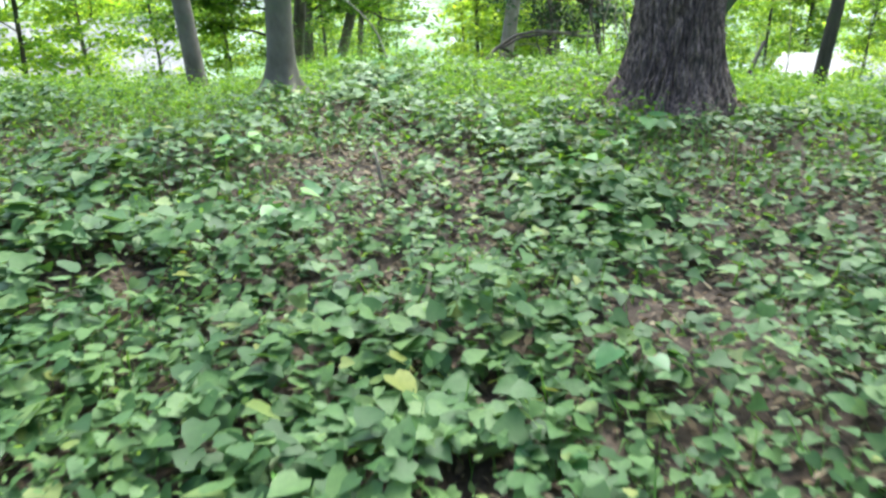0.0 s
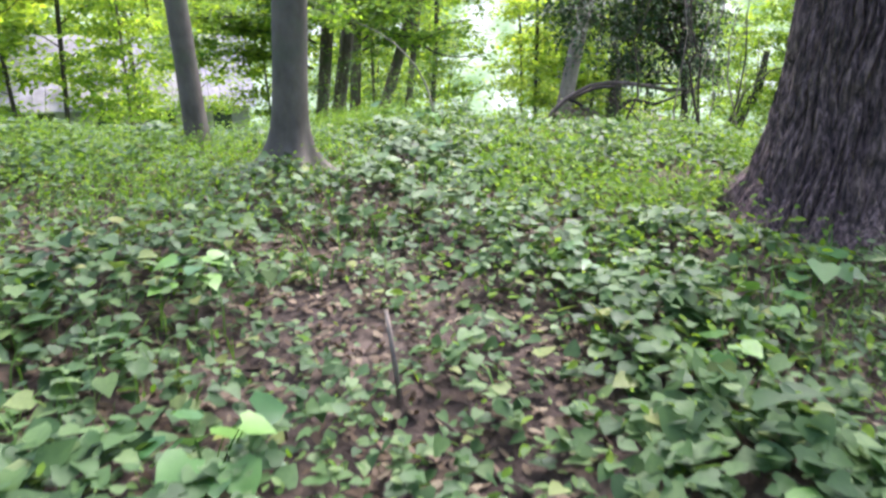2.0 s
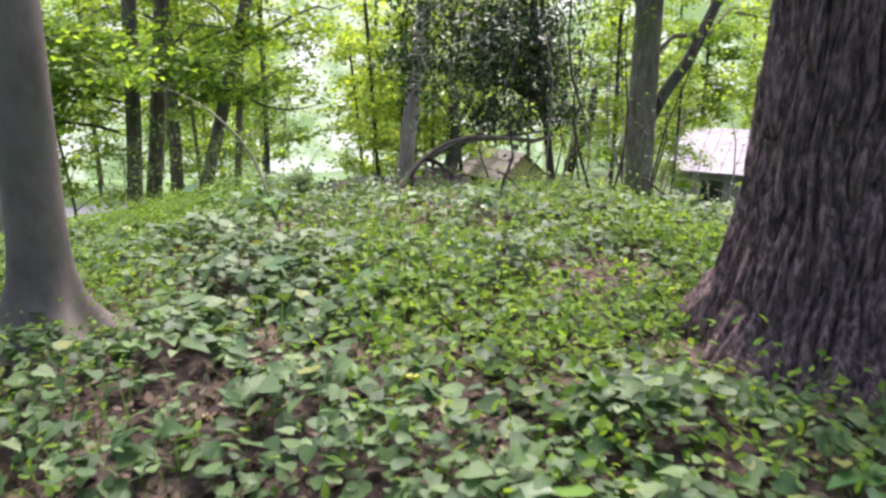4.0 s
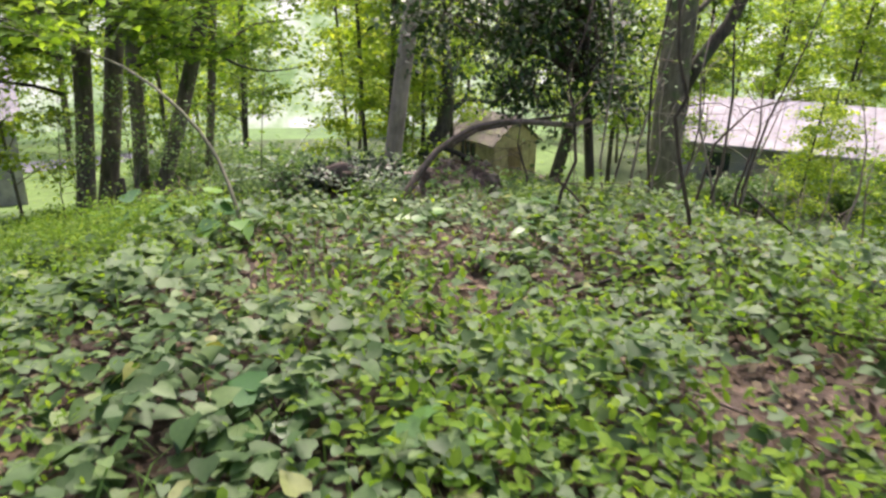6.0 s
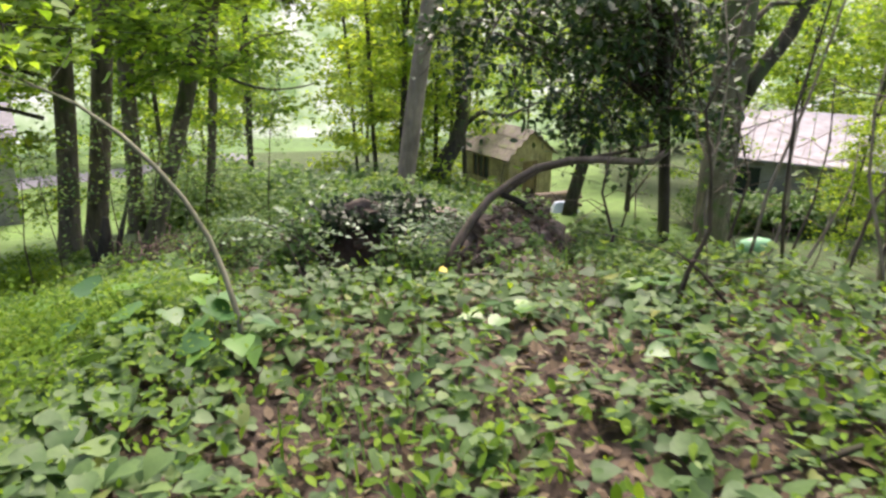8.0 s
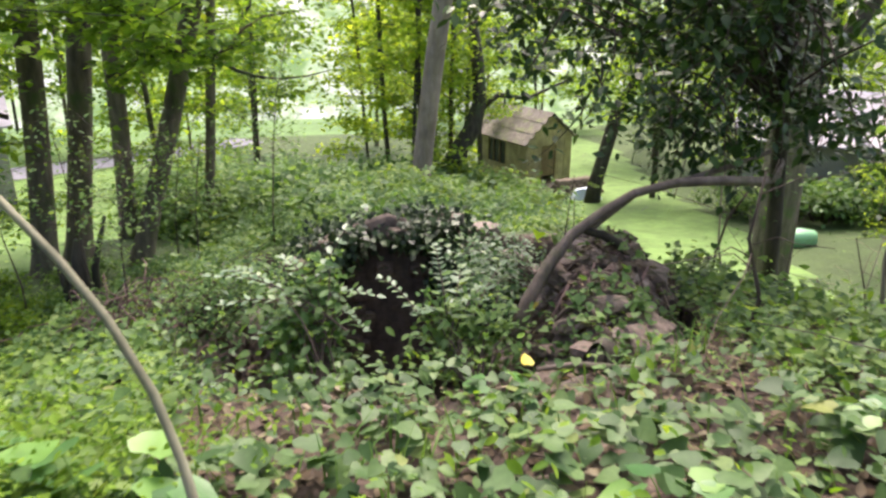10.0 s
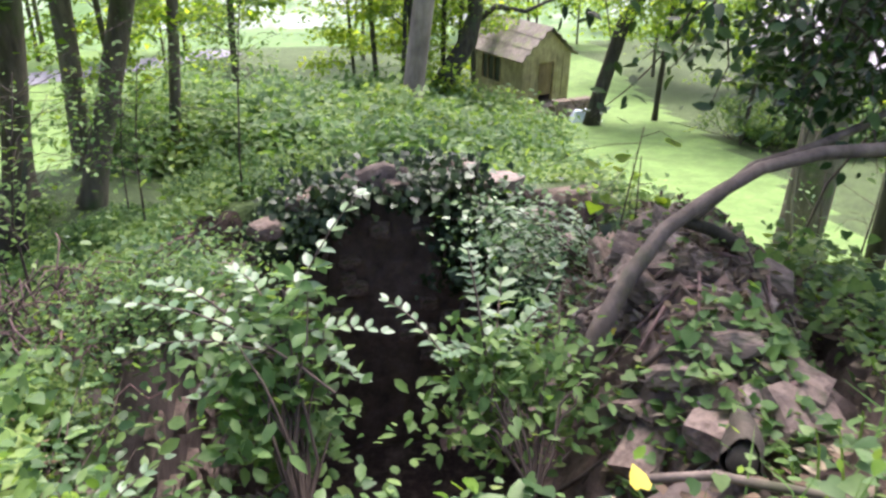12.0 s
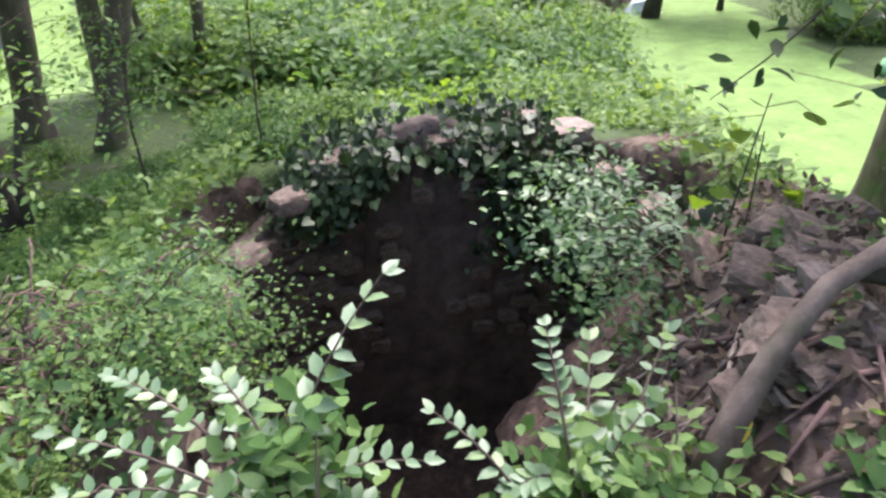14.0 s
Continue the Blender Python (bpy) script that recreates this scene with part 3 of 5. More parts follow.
# leaning trees beside the shed
def bent_tree(at, pts, radii, label, seed, crown_n, limb=None):
    r2 = np.random.default_rng(seed)
    t = thing("leaning_tree", label, "tree", (at[0], at[1], gz(*at)))
    g = Geo()
    g.tube(pts, radii, 12, 0.15)
    part("trunk", g, BARK_DARK, t)
    if limb:
        g = Geo()
        g.tube(limb, [0.16 - 0.12 * i / (len(limb) - 1) for i in range(len(limb))], 8, 0.15)
        part("bough", g, BARK_DARK, t)
    b = [spray(r2, Vector(pts[-2]) + Vector(r2.normal(0, 1.0, 3)), r2.normal(0, 1, 3), 120, 0.7, 0.4, 0.17) for _ in range(crown_n)]
    part("crown", leaf_mesh("crown", b, LEAF_CANOPY), None, t, "drooping green foliage")
    return t


bent_tree((4.4, 40), [(0, 0, -0.3), (0.35, 0, 2.0), (1.35, 0, 3.6), (1.6, 0, 4.7), (1.5, 0.2, 6.6), (1.2, 0.2, 8.6)], [0.5, 0.4, 0.36, 0.3, 0.24, 0.15], "dark leaning forked trunk beside the old shed", 61, 10,
          [(1.45, 0, 4.2), (2.4, 0, 4.9), (3.6, 0, 4.7), (5.5, 0, 5.5)])
bent_tree((11.3, 40.3), [(0, 0, -0.3), (0.12, 0, 0.9), (0.5, 0, 2.4), (0.9, 0, 4.1), (1.7, 0, 5.5), (1.9, 0.2, 7.4)], [0.4, 0.32, 0.3, 0.28, 0.22, 0.14], "curved dark trunk with drooping foliage by the shed", 62, 22)


# ---- dark-leaved tree arching over the ruin ----
rng = np.random.default_rng(5)
dz = gz(0.62, 13.85, False)
dark = thing("dark_evergreen_tree", "low dark-leaved evergreen with crooked grey stems over the rubble", "tree", (0.71, 13.92, dz))


def rel(x, y, z):
    return (x - 0.71, y - 13.92, z - dz)


g = Geo()
stem = [rel(0.58, 13.82, -0.72), rel(0.71, 13.92, -0.47), rel(0.86, 14.02, -0.28), rel(1.02, 14.09, -0.11), rel(1.2, 14.1, 0.02), rel(1.42, 14.11, 0.14), rel(1.7, 14.12, 0.19), rel(2.0, 14.13, 0.19), rel(2.35, 14.2, 0.15), rel(2.75, 14.65, 0.04), rel(3.18, 15.25, 0.0)]
g.tube(stem, [0.055, 0.046, 0.039, 0.036, 0.034, 0.033, 0.032, 0.032, 0.031, 0.03, 0.028], 12, 0.35)
part("stem", g, BARK_STEM, dark, "crooked grey arching stem")
g = Geo()
g.tube([rel(1.12, 14.12, -0.1), rel(1.3, 14.18, 0.0), rel(1.5, 14.28, 0.08), rel(1.9, 14.4, 0.12), rel(2.4, 14.7, 0.12), rel(3.0, 15.15, 0.1)], [0.03, 0.03, 0.028, 0.026, 0.022, 0.018], 8, 0.25)
part("stem", g, BARK_STEM, dark)
g = Geo()
g.tube([rel(1.1, 14.1, -0.08), rel(1.24, 14.12, -0.13), rel(1.4, 14.16, -0.23), rel(1.52, 14.2, -0.42), rel(1.57, 14.22, -0.64), rel(1.54, 14.22, -1.0)], [0.024, 0.03, 0.034, 0.036, 0.036, 0.04], 8, 0.3)
part("root", g, BARK_DARK, dark, "dark arched dead root")
g = Geo()
upright = [rel(3.4, 15.4, gz(3.4, 15.4) - 0.1), rel(3.25, 15.3, -0.6), rel(3.1, 15.22, 0.4), rel(3.0, 15.2, 1.2), rel(2.85, 15.2, 2.2), rel(2.7, 15.1, 3.4)]
g.tube(upright, [0.07, 0.062, 0.055, 0.048, 0.038, 0.022], 10, 0.2)
part("stem", g, BARK_DARK, dark)
crown_b = []
wood = Geo()
for i in range(120):
    if i % 4 == 0:
        wx, wy, wz = rng.uniform(0.75, 2.4), rng.normal(15.9, 0.35), rng.uniform(0.75, 2.2)
    elif i % 4 == 1:
        wx, wy, wz = rng.uniform(1.9, 3.4), rng.normal(14.9, 0.3), 0.3 + 1.5 * rng.uniform(0, 1) ** 1.3
    elif i % 4 == 2:
        wx, wy, wz = rng.uniform(2.2, 3.7), rng.normal(15.6, 0.35), rng.uniform(0.3, 2.0)
    else:
        wx, wy, wz = rng.uniform(1.1, 3.6), rng.normal(15.3, 0.5), rng.uniform(1.5, 3.2)
    c = Vector(rel(wx, wy, wz))
    start = Vector(upright[2 + int(rng.integers(0, 4))])
    tip = c + Vector((rng.normal(0, 0.25), rng.normal(0, 0.25), -0.35))
    wood.tube(curve_pts(start, c, 5, (0, 0, 0.15), 0.04, rng) + [tip], [0.016, 0.013, 0.01, 0.008, 0.006, 0.003], 4, cap=False)
    n = 70 if i % 4 < 3 else 45
    pos = np.array(c)[None] + rng.normal(0, 1, (n, 3)) * np.array([0.21, 0.2, 0.11])
    crown_b.append(leaves(OVAL, pos, rng.uniform(0.06, 0.13, n), rng.uniform(0, 6.28, n), rng.normal(-0.45, 0.45, n), rng.normal(0, 0.5, n), rng))
for i in range(26):
    top = Vector(rel(rng.uniform(2.0, 3.8), rng.normal(14.9, 0.25), rng.uniform(0.3, 0.8)) if i < 14 else rel(rng.uniform(1.2, 2.2), rng.normal(14.6, 0.15), rng.uniform(0.55, 1.1)))
    tip = top + Vector((rng.normal(0, 0.2), rng.normal(0, 0.15), -rng.uniform(0.3, 0.75)))
    wood.tube(curve_pts(top, tip, 5, (0.08, 0, 0), 0.02, rng), [0.007, 0.006, 0.005, 0.004, 0.002], 4, cap=False)
    n = 26
    pos = np.array(top)[None] + rng.uniform(0, 1, (n, 1)) * np.array(tip - top)[None] + rng.normal(0, 0.06, (n, 3))
    crown_b.append(leaves(OVAL, pos, rng.uniform(0.05, 0.1, n), rng.uniform(0, 6.28, n), rng.normal(-0.5, 0.4, n), rng.normal(0, 0.5, n), rng))
part("branchwork", wood, TWIG, dark)
part("crown", leaf_mesh("crown", crown_b, LEAF_DARK), None, dark, "dense dark green drooping leaves")


# ---- saplings, sticks and dead wood on the path's sides ----
def sapling(name, label, pts, radii, leaf_spec=None, mat=TWIG, seed=0, twigs=0, category="sapling", lift=(-0.1, 0.35), wide=0.4, bare=0.45):
    r2 = np.random.default_rng(seed)
    o = Vector(pts[0])
    o.z = gz(o.x, o.y, False)
    t = thing(name, label, category, o)
    P = [Vector(p) - o for p in pts]
    P[0].z -= 0.06
    g = Geo()
    g.tube(P, radii, 8, 0.2)
    part("stem", g, mat, t)
    b = []
    for i in range(twigs):
        k = r2.uniform(bare, 1.0)
        j = min(int(k * (len(P) - 1)), len(P) - 2)
        a = P[j].lerp(P[j + 1], k * (len(P) - 1) - j)
        e = a + Vector((r2.normal(0, 0.4), r2.normal(0, wide) - (0.4 - wide) * 0.5, r2.uniform(*lift)))
        g = Geo()
        g.tube(curve_pts(a, e, 4, (0, 0, 0.05), 0.02, r2), [radii[-1] * 0.8, radii[-1] * 0.6, radii[-1] * 0.45, 0.002], 5, cap=False)
        part("twig", g, mat, t)
        if leaf_spec:
            n, size, sh, m = leaf_spec
            pos = np.array(a)[None] + r2.uniform(0.2, 1.1, (n, 1)) * np.array(e - a)[None] + r2.normal(0, 0.07, (n, 3))
            b.append(leaves(sh, pos, r2.uniform(0.7, 1.3, n) * size, r2.uniform(0, 6.28, n), r2.normal(-0.3, 0.3, n), r2.normal(0, 0.35, n), r2))
    if b:
        part("foliage", leaf_mesh("foliage", b, leaf_spec[3]), None, t, "thin layer of green leaves")
    return t


sapling("arched_sapling", "thin arching sapling with layered broad green leaves", [(-0.8, 11.4, -0.2), (-0.82, 11.45, 0.08), (-0.89, 11.6, 0.26), (-0.96, 11.7, 0.41), (-1.08, 11.82, 0.58), (-1.22, 11.95, 0.71), (-1.4, 12.1, 0.85), (-1.65, 12.3, 0.98), (-2.0, 12.5, 1.1), (-2.6, 12.7, 1.25)],
        [0.017, 0.015, 0.0135, 0.013, 0.012, 0.0115, 0.0105, 0.009, 0.007, 0.004], (12, 0.075, HEART, LEAF_MAPLE), BARK_SAPLING, 3, 16, lift=(0.0, 0.5), wide=0.25, bare=0.82)
sapling("kinked_sapling", "bare dark kinked sapling stem", [(2.4, 11.03, -0.16), (2.32, 11.03, 0.1), (2.25, 11.03, 0.31), (2.19, 11.03, 0.51), (2.13, 11.03, 0.77), (2.2, 11.03, 0.9), (2.1, 11.03, 1.19), (2.06, 11.03, 1.52), (2.1, 11.05, 2.6)],
        [0.016, 0.015, 0.015, 0.014, 0.014, 0.014, 0.012, 0.011, 0.006], None, TWIG, 4, 4)
sapling("young_sapling", "wispy upright sapling with small pale leaves", [(-1.08, 17.6, -1.75), (-1.06, 17.6, -1.0), (-1.0, 17.6, -0.3), (-0.93, 17.6, 0.25), (-0.8, 17.6, 0.75)], [0.008, 0.007, 0.006, 0.005, 0.003], (24, 0.042, OVAL, LEAF_BUSH), TWIG, 6, 30, wide=0.3)
for sd, (x, y, h, d) in enumerate(((-2.0, 15.2, 1.5, 0.2), (-2.6, 16.4, 1.9, -0.1), (-1.75, 16.9, 1.4, 0.15), (-3.3, 15.6, 1.7, 0.1), (-2.3, 18.6, 1.8, 0.2), (-3.6, 17.4, 2.0, -0.2))):
    sapling("young_sapling", "wispy upright sapling with small grey-green leaves", [(x + d * k * k, y + 0.05 * math.sin(9 * k), gz(x, y) + h * k) for k in (0, 0.25, 0.5, 0.75, 1)], [0.009, 0.008, 0.006, 0.005, 0.003], (18, 0.045, OVAL, LEAF_BUSH), TWIG, 90 + sd, 22, wide=0.3)
for sd, pts in enumerate(([(1.55, 11.8, -0.3), (1.64, 11.8, 0.05), (1.74, 11.8, 0.3), (1.72, 11.8, 0.45), (1.7, 11.8, 0.64), (1.62, 11.8, 0.97), (1.72, 11.8, 1.22), (1.8, 11.8, 1.6)], [(2.1, 11.8, -0.4), (1.95, 11.8, -0.2), (1.72, 11.8, 0.05), (1.56, 11.8, 0.18)],
                          [(2.7, 12.9, -0.8), (2.55, 12.9, -0.2), (2.65, 12.9, 0.3), (2.5, 12.9, 0.7)], [(3.3, 12.3, -0.8), (3.1, 12.3, -0.2), (3.2, 12.3, 0.3), (3.5, 12.3, 0.6), (3.9, 12.3, 0.7)], [(1.7, 13.2, -0.6), (1.78, 13.2, -0.2), (1.66, 13.2, 0.15), (1.7, 13.2, 0.5)],
                          [(3.9, 12.8, -1.2), (3.8, 12.8, -0.3), (3.95, 12.8, 0.3), (3.9, 12.8, 0.8)])):
    sapling("bare_brush", "crooked bare brush stems on the slope's edge", pts, [0.017 - 0.012 * i / (len(pts) - 1) for i in range(len(pts))], None, TWIG, 20 + sd, 5, "brush")


for i in range(38):
    x, y = rng.uniform(2.6, 7.0), rng.uniform(11.6, 17.0)
    z, h = gz(x, y), rng.uniform(1.2, 2.8)
    lx, ly = rng.normal(0, 0.3), rng.normal(0, 0.2)
    pts = [(x + lx * k + 0.1 * math.sin(5 * k + i), y + ly * k, z + h * k) for k in (0, 0.25, 0.5, 0.75, 1)]
    sapling("bare_brush", "thin crooked brush stems with sparse small leaves", pts, [0.014, 0.012, 0.01, 0.007, 0.004], (10, 0.055, OVAL, LEAF_BUSH) if i % 2 else None, DEADWOOD if i % 3 else TWIG, 60 + i, 6, "brush")


def log(name, label, pts, radii, mat, category="branch"):
    o = Vector(pts[0])
    t = thing(name, label, category, o)
    g = Geo()
    g.tube([Vector(p) - o for p in pts], radii, 10, 0.3)
    part("wood", g, mat, t)
    return t


def on_ground(x, y, h):
    return (x, y, gz(x, y, False) + h)


log("fallen_branch", "crooked dark fallen branch lying on leaves", [on_ground(0.9, 10.12, 0.03), on_ground(1.3, 10.16, 0.07), (1.75, 10.18, 0.05), (2.05, 10.2, 0.11), (2.3, 10.18, 0.1), on_ground(2.7, 9.9, 0.02)], [0.008, 0.013, 0.019, 0.024, 0.022, 0.014], BARK_DARK)
log("fallen_branch", "dark fallen limb propped over the slope", [on_ground(4.7, 12.2, 0.02), (4.3, 12.05, -0.72), (3.9, 11.88, -0.44), (3.6, 11.8, -0.27), (3.38, 11.73, -0.11), (3.2, 11.7, 0.03)], [0.019, 0.02, 0.02, 0.018, 0.013, 0.007], BARK_DARK)
log("snag", "broken dark stick leaning out of the undergrowth", [on_ground(3.7, 9.4, -0.08), (3.86, 9.45, -0.05), (4.05, 9.5, 0.42)], [0.035, 0.032, 0.024], BARK_DARK)
log("fallen_branch", "long weathered branch among ground leaves", [on_ground(0.5, 13.02, 0.02), on_ground(0.68, 12.95, 0.05), on_ground(0.9, 12.8, 0.05), on_ground(1.2, 12.62, 0.02)], [0.013, 0.015, 0.013, 0.008], BARK_STEM)
log("fallen_branch", "pale bare stick standing among broad leaves", [on_ground(-0.42, 4.9, -0.03), (-0.47, 4.97, 0.12), (-0.5, 5.02, 0.24)], [0.013, 0.011, 0.008], DEADWOOD)
log("fallen_branch", "grey crooked stick half hidden by leaves", [on_ground(-0.12, 3.45, 0.02), on_ground(-0.1, 3.7, 0.05), on_ground(-0.13, 3.95, 0.04), on_ground(-0.08, 4.2, 0.02)], [0.014, 0.016, 0.014, 0.01], DEADWOOD)
for i in range(14):
    a = rng.uniform(0, 6.28)
    x, y = rng.uniform(-1.5, 2.2), rng.uniform(3.0, 13.0)
    ln = rng.uniform(0.25, 0.7)
    log("twig", "small dry twig on the leaf litter", [on_ground(x + ln * k * math.cos(a), y + ln * k * math.sin(a), 0.025 + 0.01 * math.sin(k * 5 + i)) for k in (0, 0.33, 0.66, 1)], [0.007, 0.007, 0.006, 0.004], DEADWOOD if i % 2 else TWIG, "twig")

# hollow stub of a log beside the ruin
g = Geo()
sx, sy = 0.8, 12.98
o = Vector(on_ground(sx, sy, 0.0))
stub = thing("hollow_log", "short dark hollow log end beside the rubble", "log", o)
ring_o = [Vector((0.2, 0.3, -0.1)), Vector((0.09, 0.12, 0.0)), Vector((0.0, 0.0, 0.045))]
g.tube(ring_o, [0.07, 0.07, 0.066], 18, 0.5, cap=False)
g.tube(ring_o[::-1], [0.05, 0.05, 0.046], 18, 0.4, cap=True)
part("wood", g, BARK_DARK, stub)
# broken stump by the mossy trees
o = Vector((-3.2, 17.9, gz(-3.2, 17.9)))
st = thing("broken_stump", "splintered reddish stump leaning beside mossy trunks", "stump", o)
for dx, h, r in ((0, 0.9, 0.13), (0.12, 1.15, 0.05), (-0.1, 0.75, 0.06)):
    g = Geo()
    g.tube([(dx, 0, -0.15), (dx * 1.5, 0, h * 0.5), (dx * 2.6 + 0.05, 0, h)], [r, r * 0.8, r * 0.35], 9, 0.4)
    part("splinter", g, BARK_DARK, st)


# ---- the sunken ruin ----
rng = np.random.default_rng(8)


def stone_mesh(seed, name="stone", mat=STONE):
    r2 = np.random.default_rng(seed)
    bm = bmesh.new()
    bmesh.ops.create_icosphere(bm, subdivisions=2, radius=0.5)
    for v in bm.verts:
        p = v.co.copy()
        q = Vector([max(-0.4, min(0.4, c * 1.25)) for c in p])
        v.co = q * (1 + 0.28 * noise.noise(p * 2.2 + Vector((seed * 3.1, 0, 0)))) + Vector(r2.normal(0, 0.012, 3))
    me = bpy.data.meshes.new(name)
    bm.to_mesh(me)
    bm.free()
    me.materials.append(mat)
    return me


STONES = [stone_mesh(i) for i in range(5)]
PALE_STONES = [stone_mesh(10 + i, "stone", STONE_PALE) for i in range(4)]


def lay(parent, me, at, size, turn):
    ob = new("stone", me)
    ob.parent = parent
    ob.location, ob.scale, ob.rotation_euler = at, size, turn
    return ob


# wall round the pit: outline parameter runs from the left front round the back to the right front
def rim(u, k=1.0):
    a = radians(u)
    c, s = math.cos(a), math.sin(a)
    return (PIT[0] + PIT[2] * k * math.copysign(abs(c) ** 0.5, c), PIT[1] + PIT[3] * k * math.copysign(abs(s) ** 0.5, s))


def crest(u):
    """Top of the wall: a broken gable at the back, ragged at the sides."""
    x, y = rim(u)
    back = -0.98 - 0.62 * max(0.0, abs(x - 0.22) - 0.38) + 0.045 * math.sin(x * 9) + 0.03 * math.sin(x * 23)
    side = gz(x + (0.3 if x > 0.45 else -0.3), y, False) + 0.06 * math.sin(u * 0.3) - (0.14 if y < 14 else 0.0)
    k = float(step(15.9, 16.9, np.array(y)))
    return side * (1 - k) + back * k


ruin = thing("sunken_ruin", "dark sunken stone chamber overgrown with ivy and vines", "ruin", (0, 0, 0))
g = Geo()
us = list(np.linspace(-90, 270, 145))
vs, fs = [], []
for u in us:
    top = crest(u)
    for k, z in ((0.93, -4.2), (0.95, -2.5), (0.955, top - 0.5), (0.965, top - 0.03), (1.0, top + 0.0), (1.05, top - 0.05), (1.07, top - 0.9)):
        x, y = rim(u, k)
        w = 0.03 * noise.noise(Vector((u * 0.12, z * 2.0, k * 5)))
        vs.append((x + w, y + w, z + w))
R = 7
for i in range(len(us) - 1):
    for j in range(R - 1):
        fs.append([i * R + j, i * R + j + 1, (i + 1) * R + j + 1, (i + 1) * R + j])
g.add(vs, fs)
part("earth_core", g, MORTAR, ruin, "damp dark earth behind the stones")
# stones of the back and sides, row by row below the crest
n_st = 0
for row in range(12):
    u = 8 + (row % 2) * 2.5
    while u < 186 and n_st < 330:
        top = crest(u)
        h = 0.15
        z = top - 0.15 - row * h + rng.normal(0, 0.015)
        x, y = rim(u, 0.955)
        w = rng.uniform(0.17, 0.34)
        x2, y2 = rim(u + 2, 0.955)
        turn = math.atan2(y2 - y, x2 - x)
        lay(ruin, STONES[int(rng.integers(0, 5))], (x, y, z), (w, 0.2, h * rng.uniform(0.85, 1.15)), (rng.normal(0, 0.08), rng.normal(0, 0.08), turn))
        n_st += 1
        u += math.degrees(w / 1.45) * 1.02
# coping slabs along the right and the left rim
for i, (x, y, z, sx, sy, tz) in enumerate(((1.12, 17.3, -1.2, 0.5, 0.34, 0.2), (1.5, 17.05, -1.42, 0.46, 0.36, -0.4), (1.62, 16.5, -1.45, 0.42, 0.36, 1.2), (0.78, 17.32, -1.06, 0.4, 0.3, 0.1), (-0.85, 16.85, -1.3, 0.3, 0.22, 0.6), (-1.12, 16.4, -1.42, 0.34, 0.26, 1.0), (-0.55, 17.15, -1.22, 0.28, 0.24, -0.3), (-1.2, 15.9, -1.4, 0.3, 0.22, 1.4))):
    ob = new("fallen_slab", PALE_STONES[i % 4] if i < 4 else STONES[i % 5])
    ob.location, ob.scale, ob.rotation_euler = (x, y, z), (sx, sy, 0.16), (rng.normal(0, 0.12), rng.normal(0, 0.12), tz)
    tagged(ob, "pale flat stone slab on the ruin's rim", "stone", "slabs on the rim")

# heap of earth, roots and rubble on the right of the pit
def heap_z(x, y):
    """A bank along the pit, highest under the arching stem, lower to the back."""
    mid = 1.08 + 0.72 * min(max((y - 13.6) / 2.0, 0.0), 1.0)
    top = float(np.interp(y, [12.9, 13.3, 13.7, 14.1, 14.7, 15.5, 16.1], [-0.62, -0.52, -0.36, -0.28, -0.46, -0.74, -1.3]))
    over = abs(x - mid) - 0.16
    return top - (1.5 if x < mid else 1.15) * max(over, 0.0)


g = Geo()
vs, fs = [], []
N = 84
for i in range(N):
    for j in range(N):
        x, y = 0.45 + 2.1 * i / (N - 1), 12.9 + 3.3 * j / (N - 1)
        z = heap_z(x, y) + 0.1 * noise.noise(Vector((x * 4, y * 4, 1))) + 0.07 * noise.noise(Vector((x * 11, y * 11, 4))) + 0.035 * noise.noise(Vector((x * 27, y * 27, 9)))
        vs.append((x, y, z))
for i in range(N - 1):
    for j in range(N - 1):
        fs.append([i * N + j, (i + 1) * N + j, (i + 1) * N + j + 1, i * N + j + 1])
g.add(vs, fs)
heap = thing("earth_heap", "heap of reddish soil, rubble and dry roots beside the pit", "soil heap", (0, 0, 0))
part("soil", g, RUBBLE_SOIL, heap)


for i in range(150):
    k = rng.uniform(0, 1)
    y = 13.2 + 2.6 * k
    x = 1.1 + 0.72 * min(max((y - 13.6) / 2.0, 0.0), 1.0) + rng.normal(0, 0.26)
    s = 0.06 + 0.22 * rng.uniform(0, 1) ** 2.2
    ob = new("rubble_stone", PALE_STONES[i % 4] if i % 5 == 0 else STONES[i % 5])
    ob.location, ob.scale, ob.rotation_euler = (x, y, heap_z(x, y) + 0.1 * s), (s * 1.5, s, s * 0.55), tuple(rng.normal(0, 0.22, 2)) + (rng.normal(0, 0.6),)
    tagged(ob, "brownish rubble stone lying on the soil heap", "stone", "rubble on the heap")
for i in range(120):
    a = rng.uniform(0, 6.28)
    y, ln = rng.uniform(13.1, 15.2), rng.uniform(0.2, 0.75)
    x = rng.uniform(0.7, 1.75)
    g = Geo()
    g.tube([(x + ln * k * math.cos(a), y + ln * k * math.sin(a), heap_z(x + ln * k * math.cos(a), y + ln * k * math.sin(a)) + 0.045 + 0.05 * math.sin(3 * k + i)) for k in (0, 0.25, 0.5, 0.75, 1)], [w * rng.uniform(0.5, 1.3) for w in (0.011, 0.011, 0.01, 0.008, 0.004)], 6, 0.2)
    part("root", g, (DEADWOOD, TWIG, VINE)[i % 3], heap)
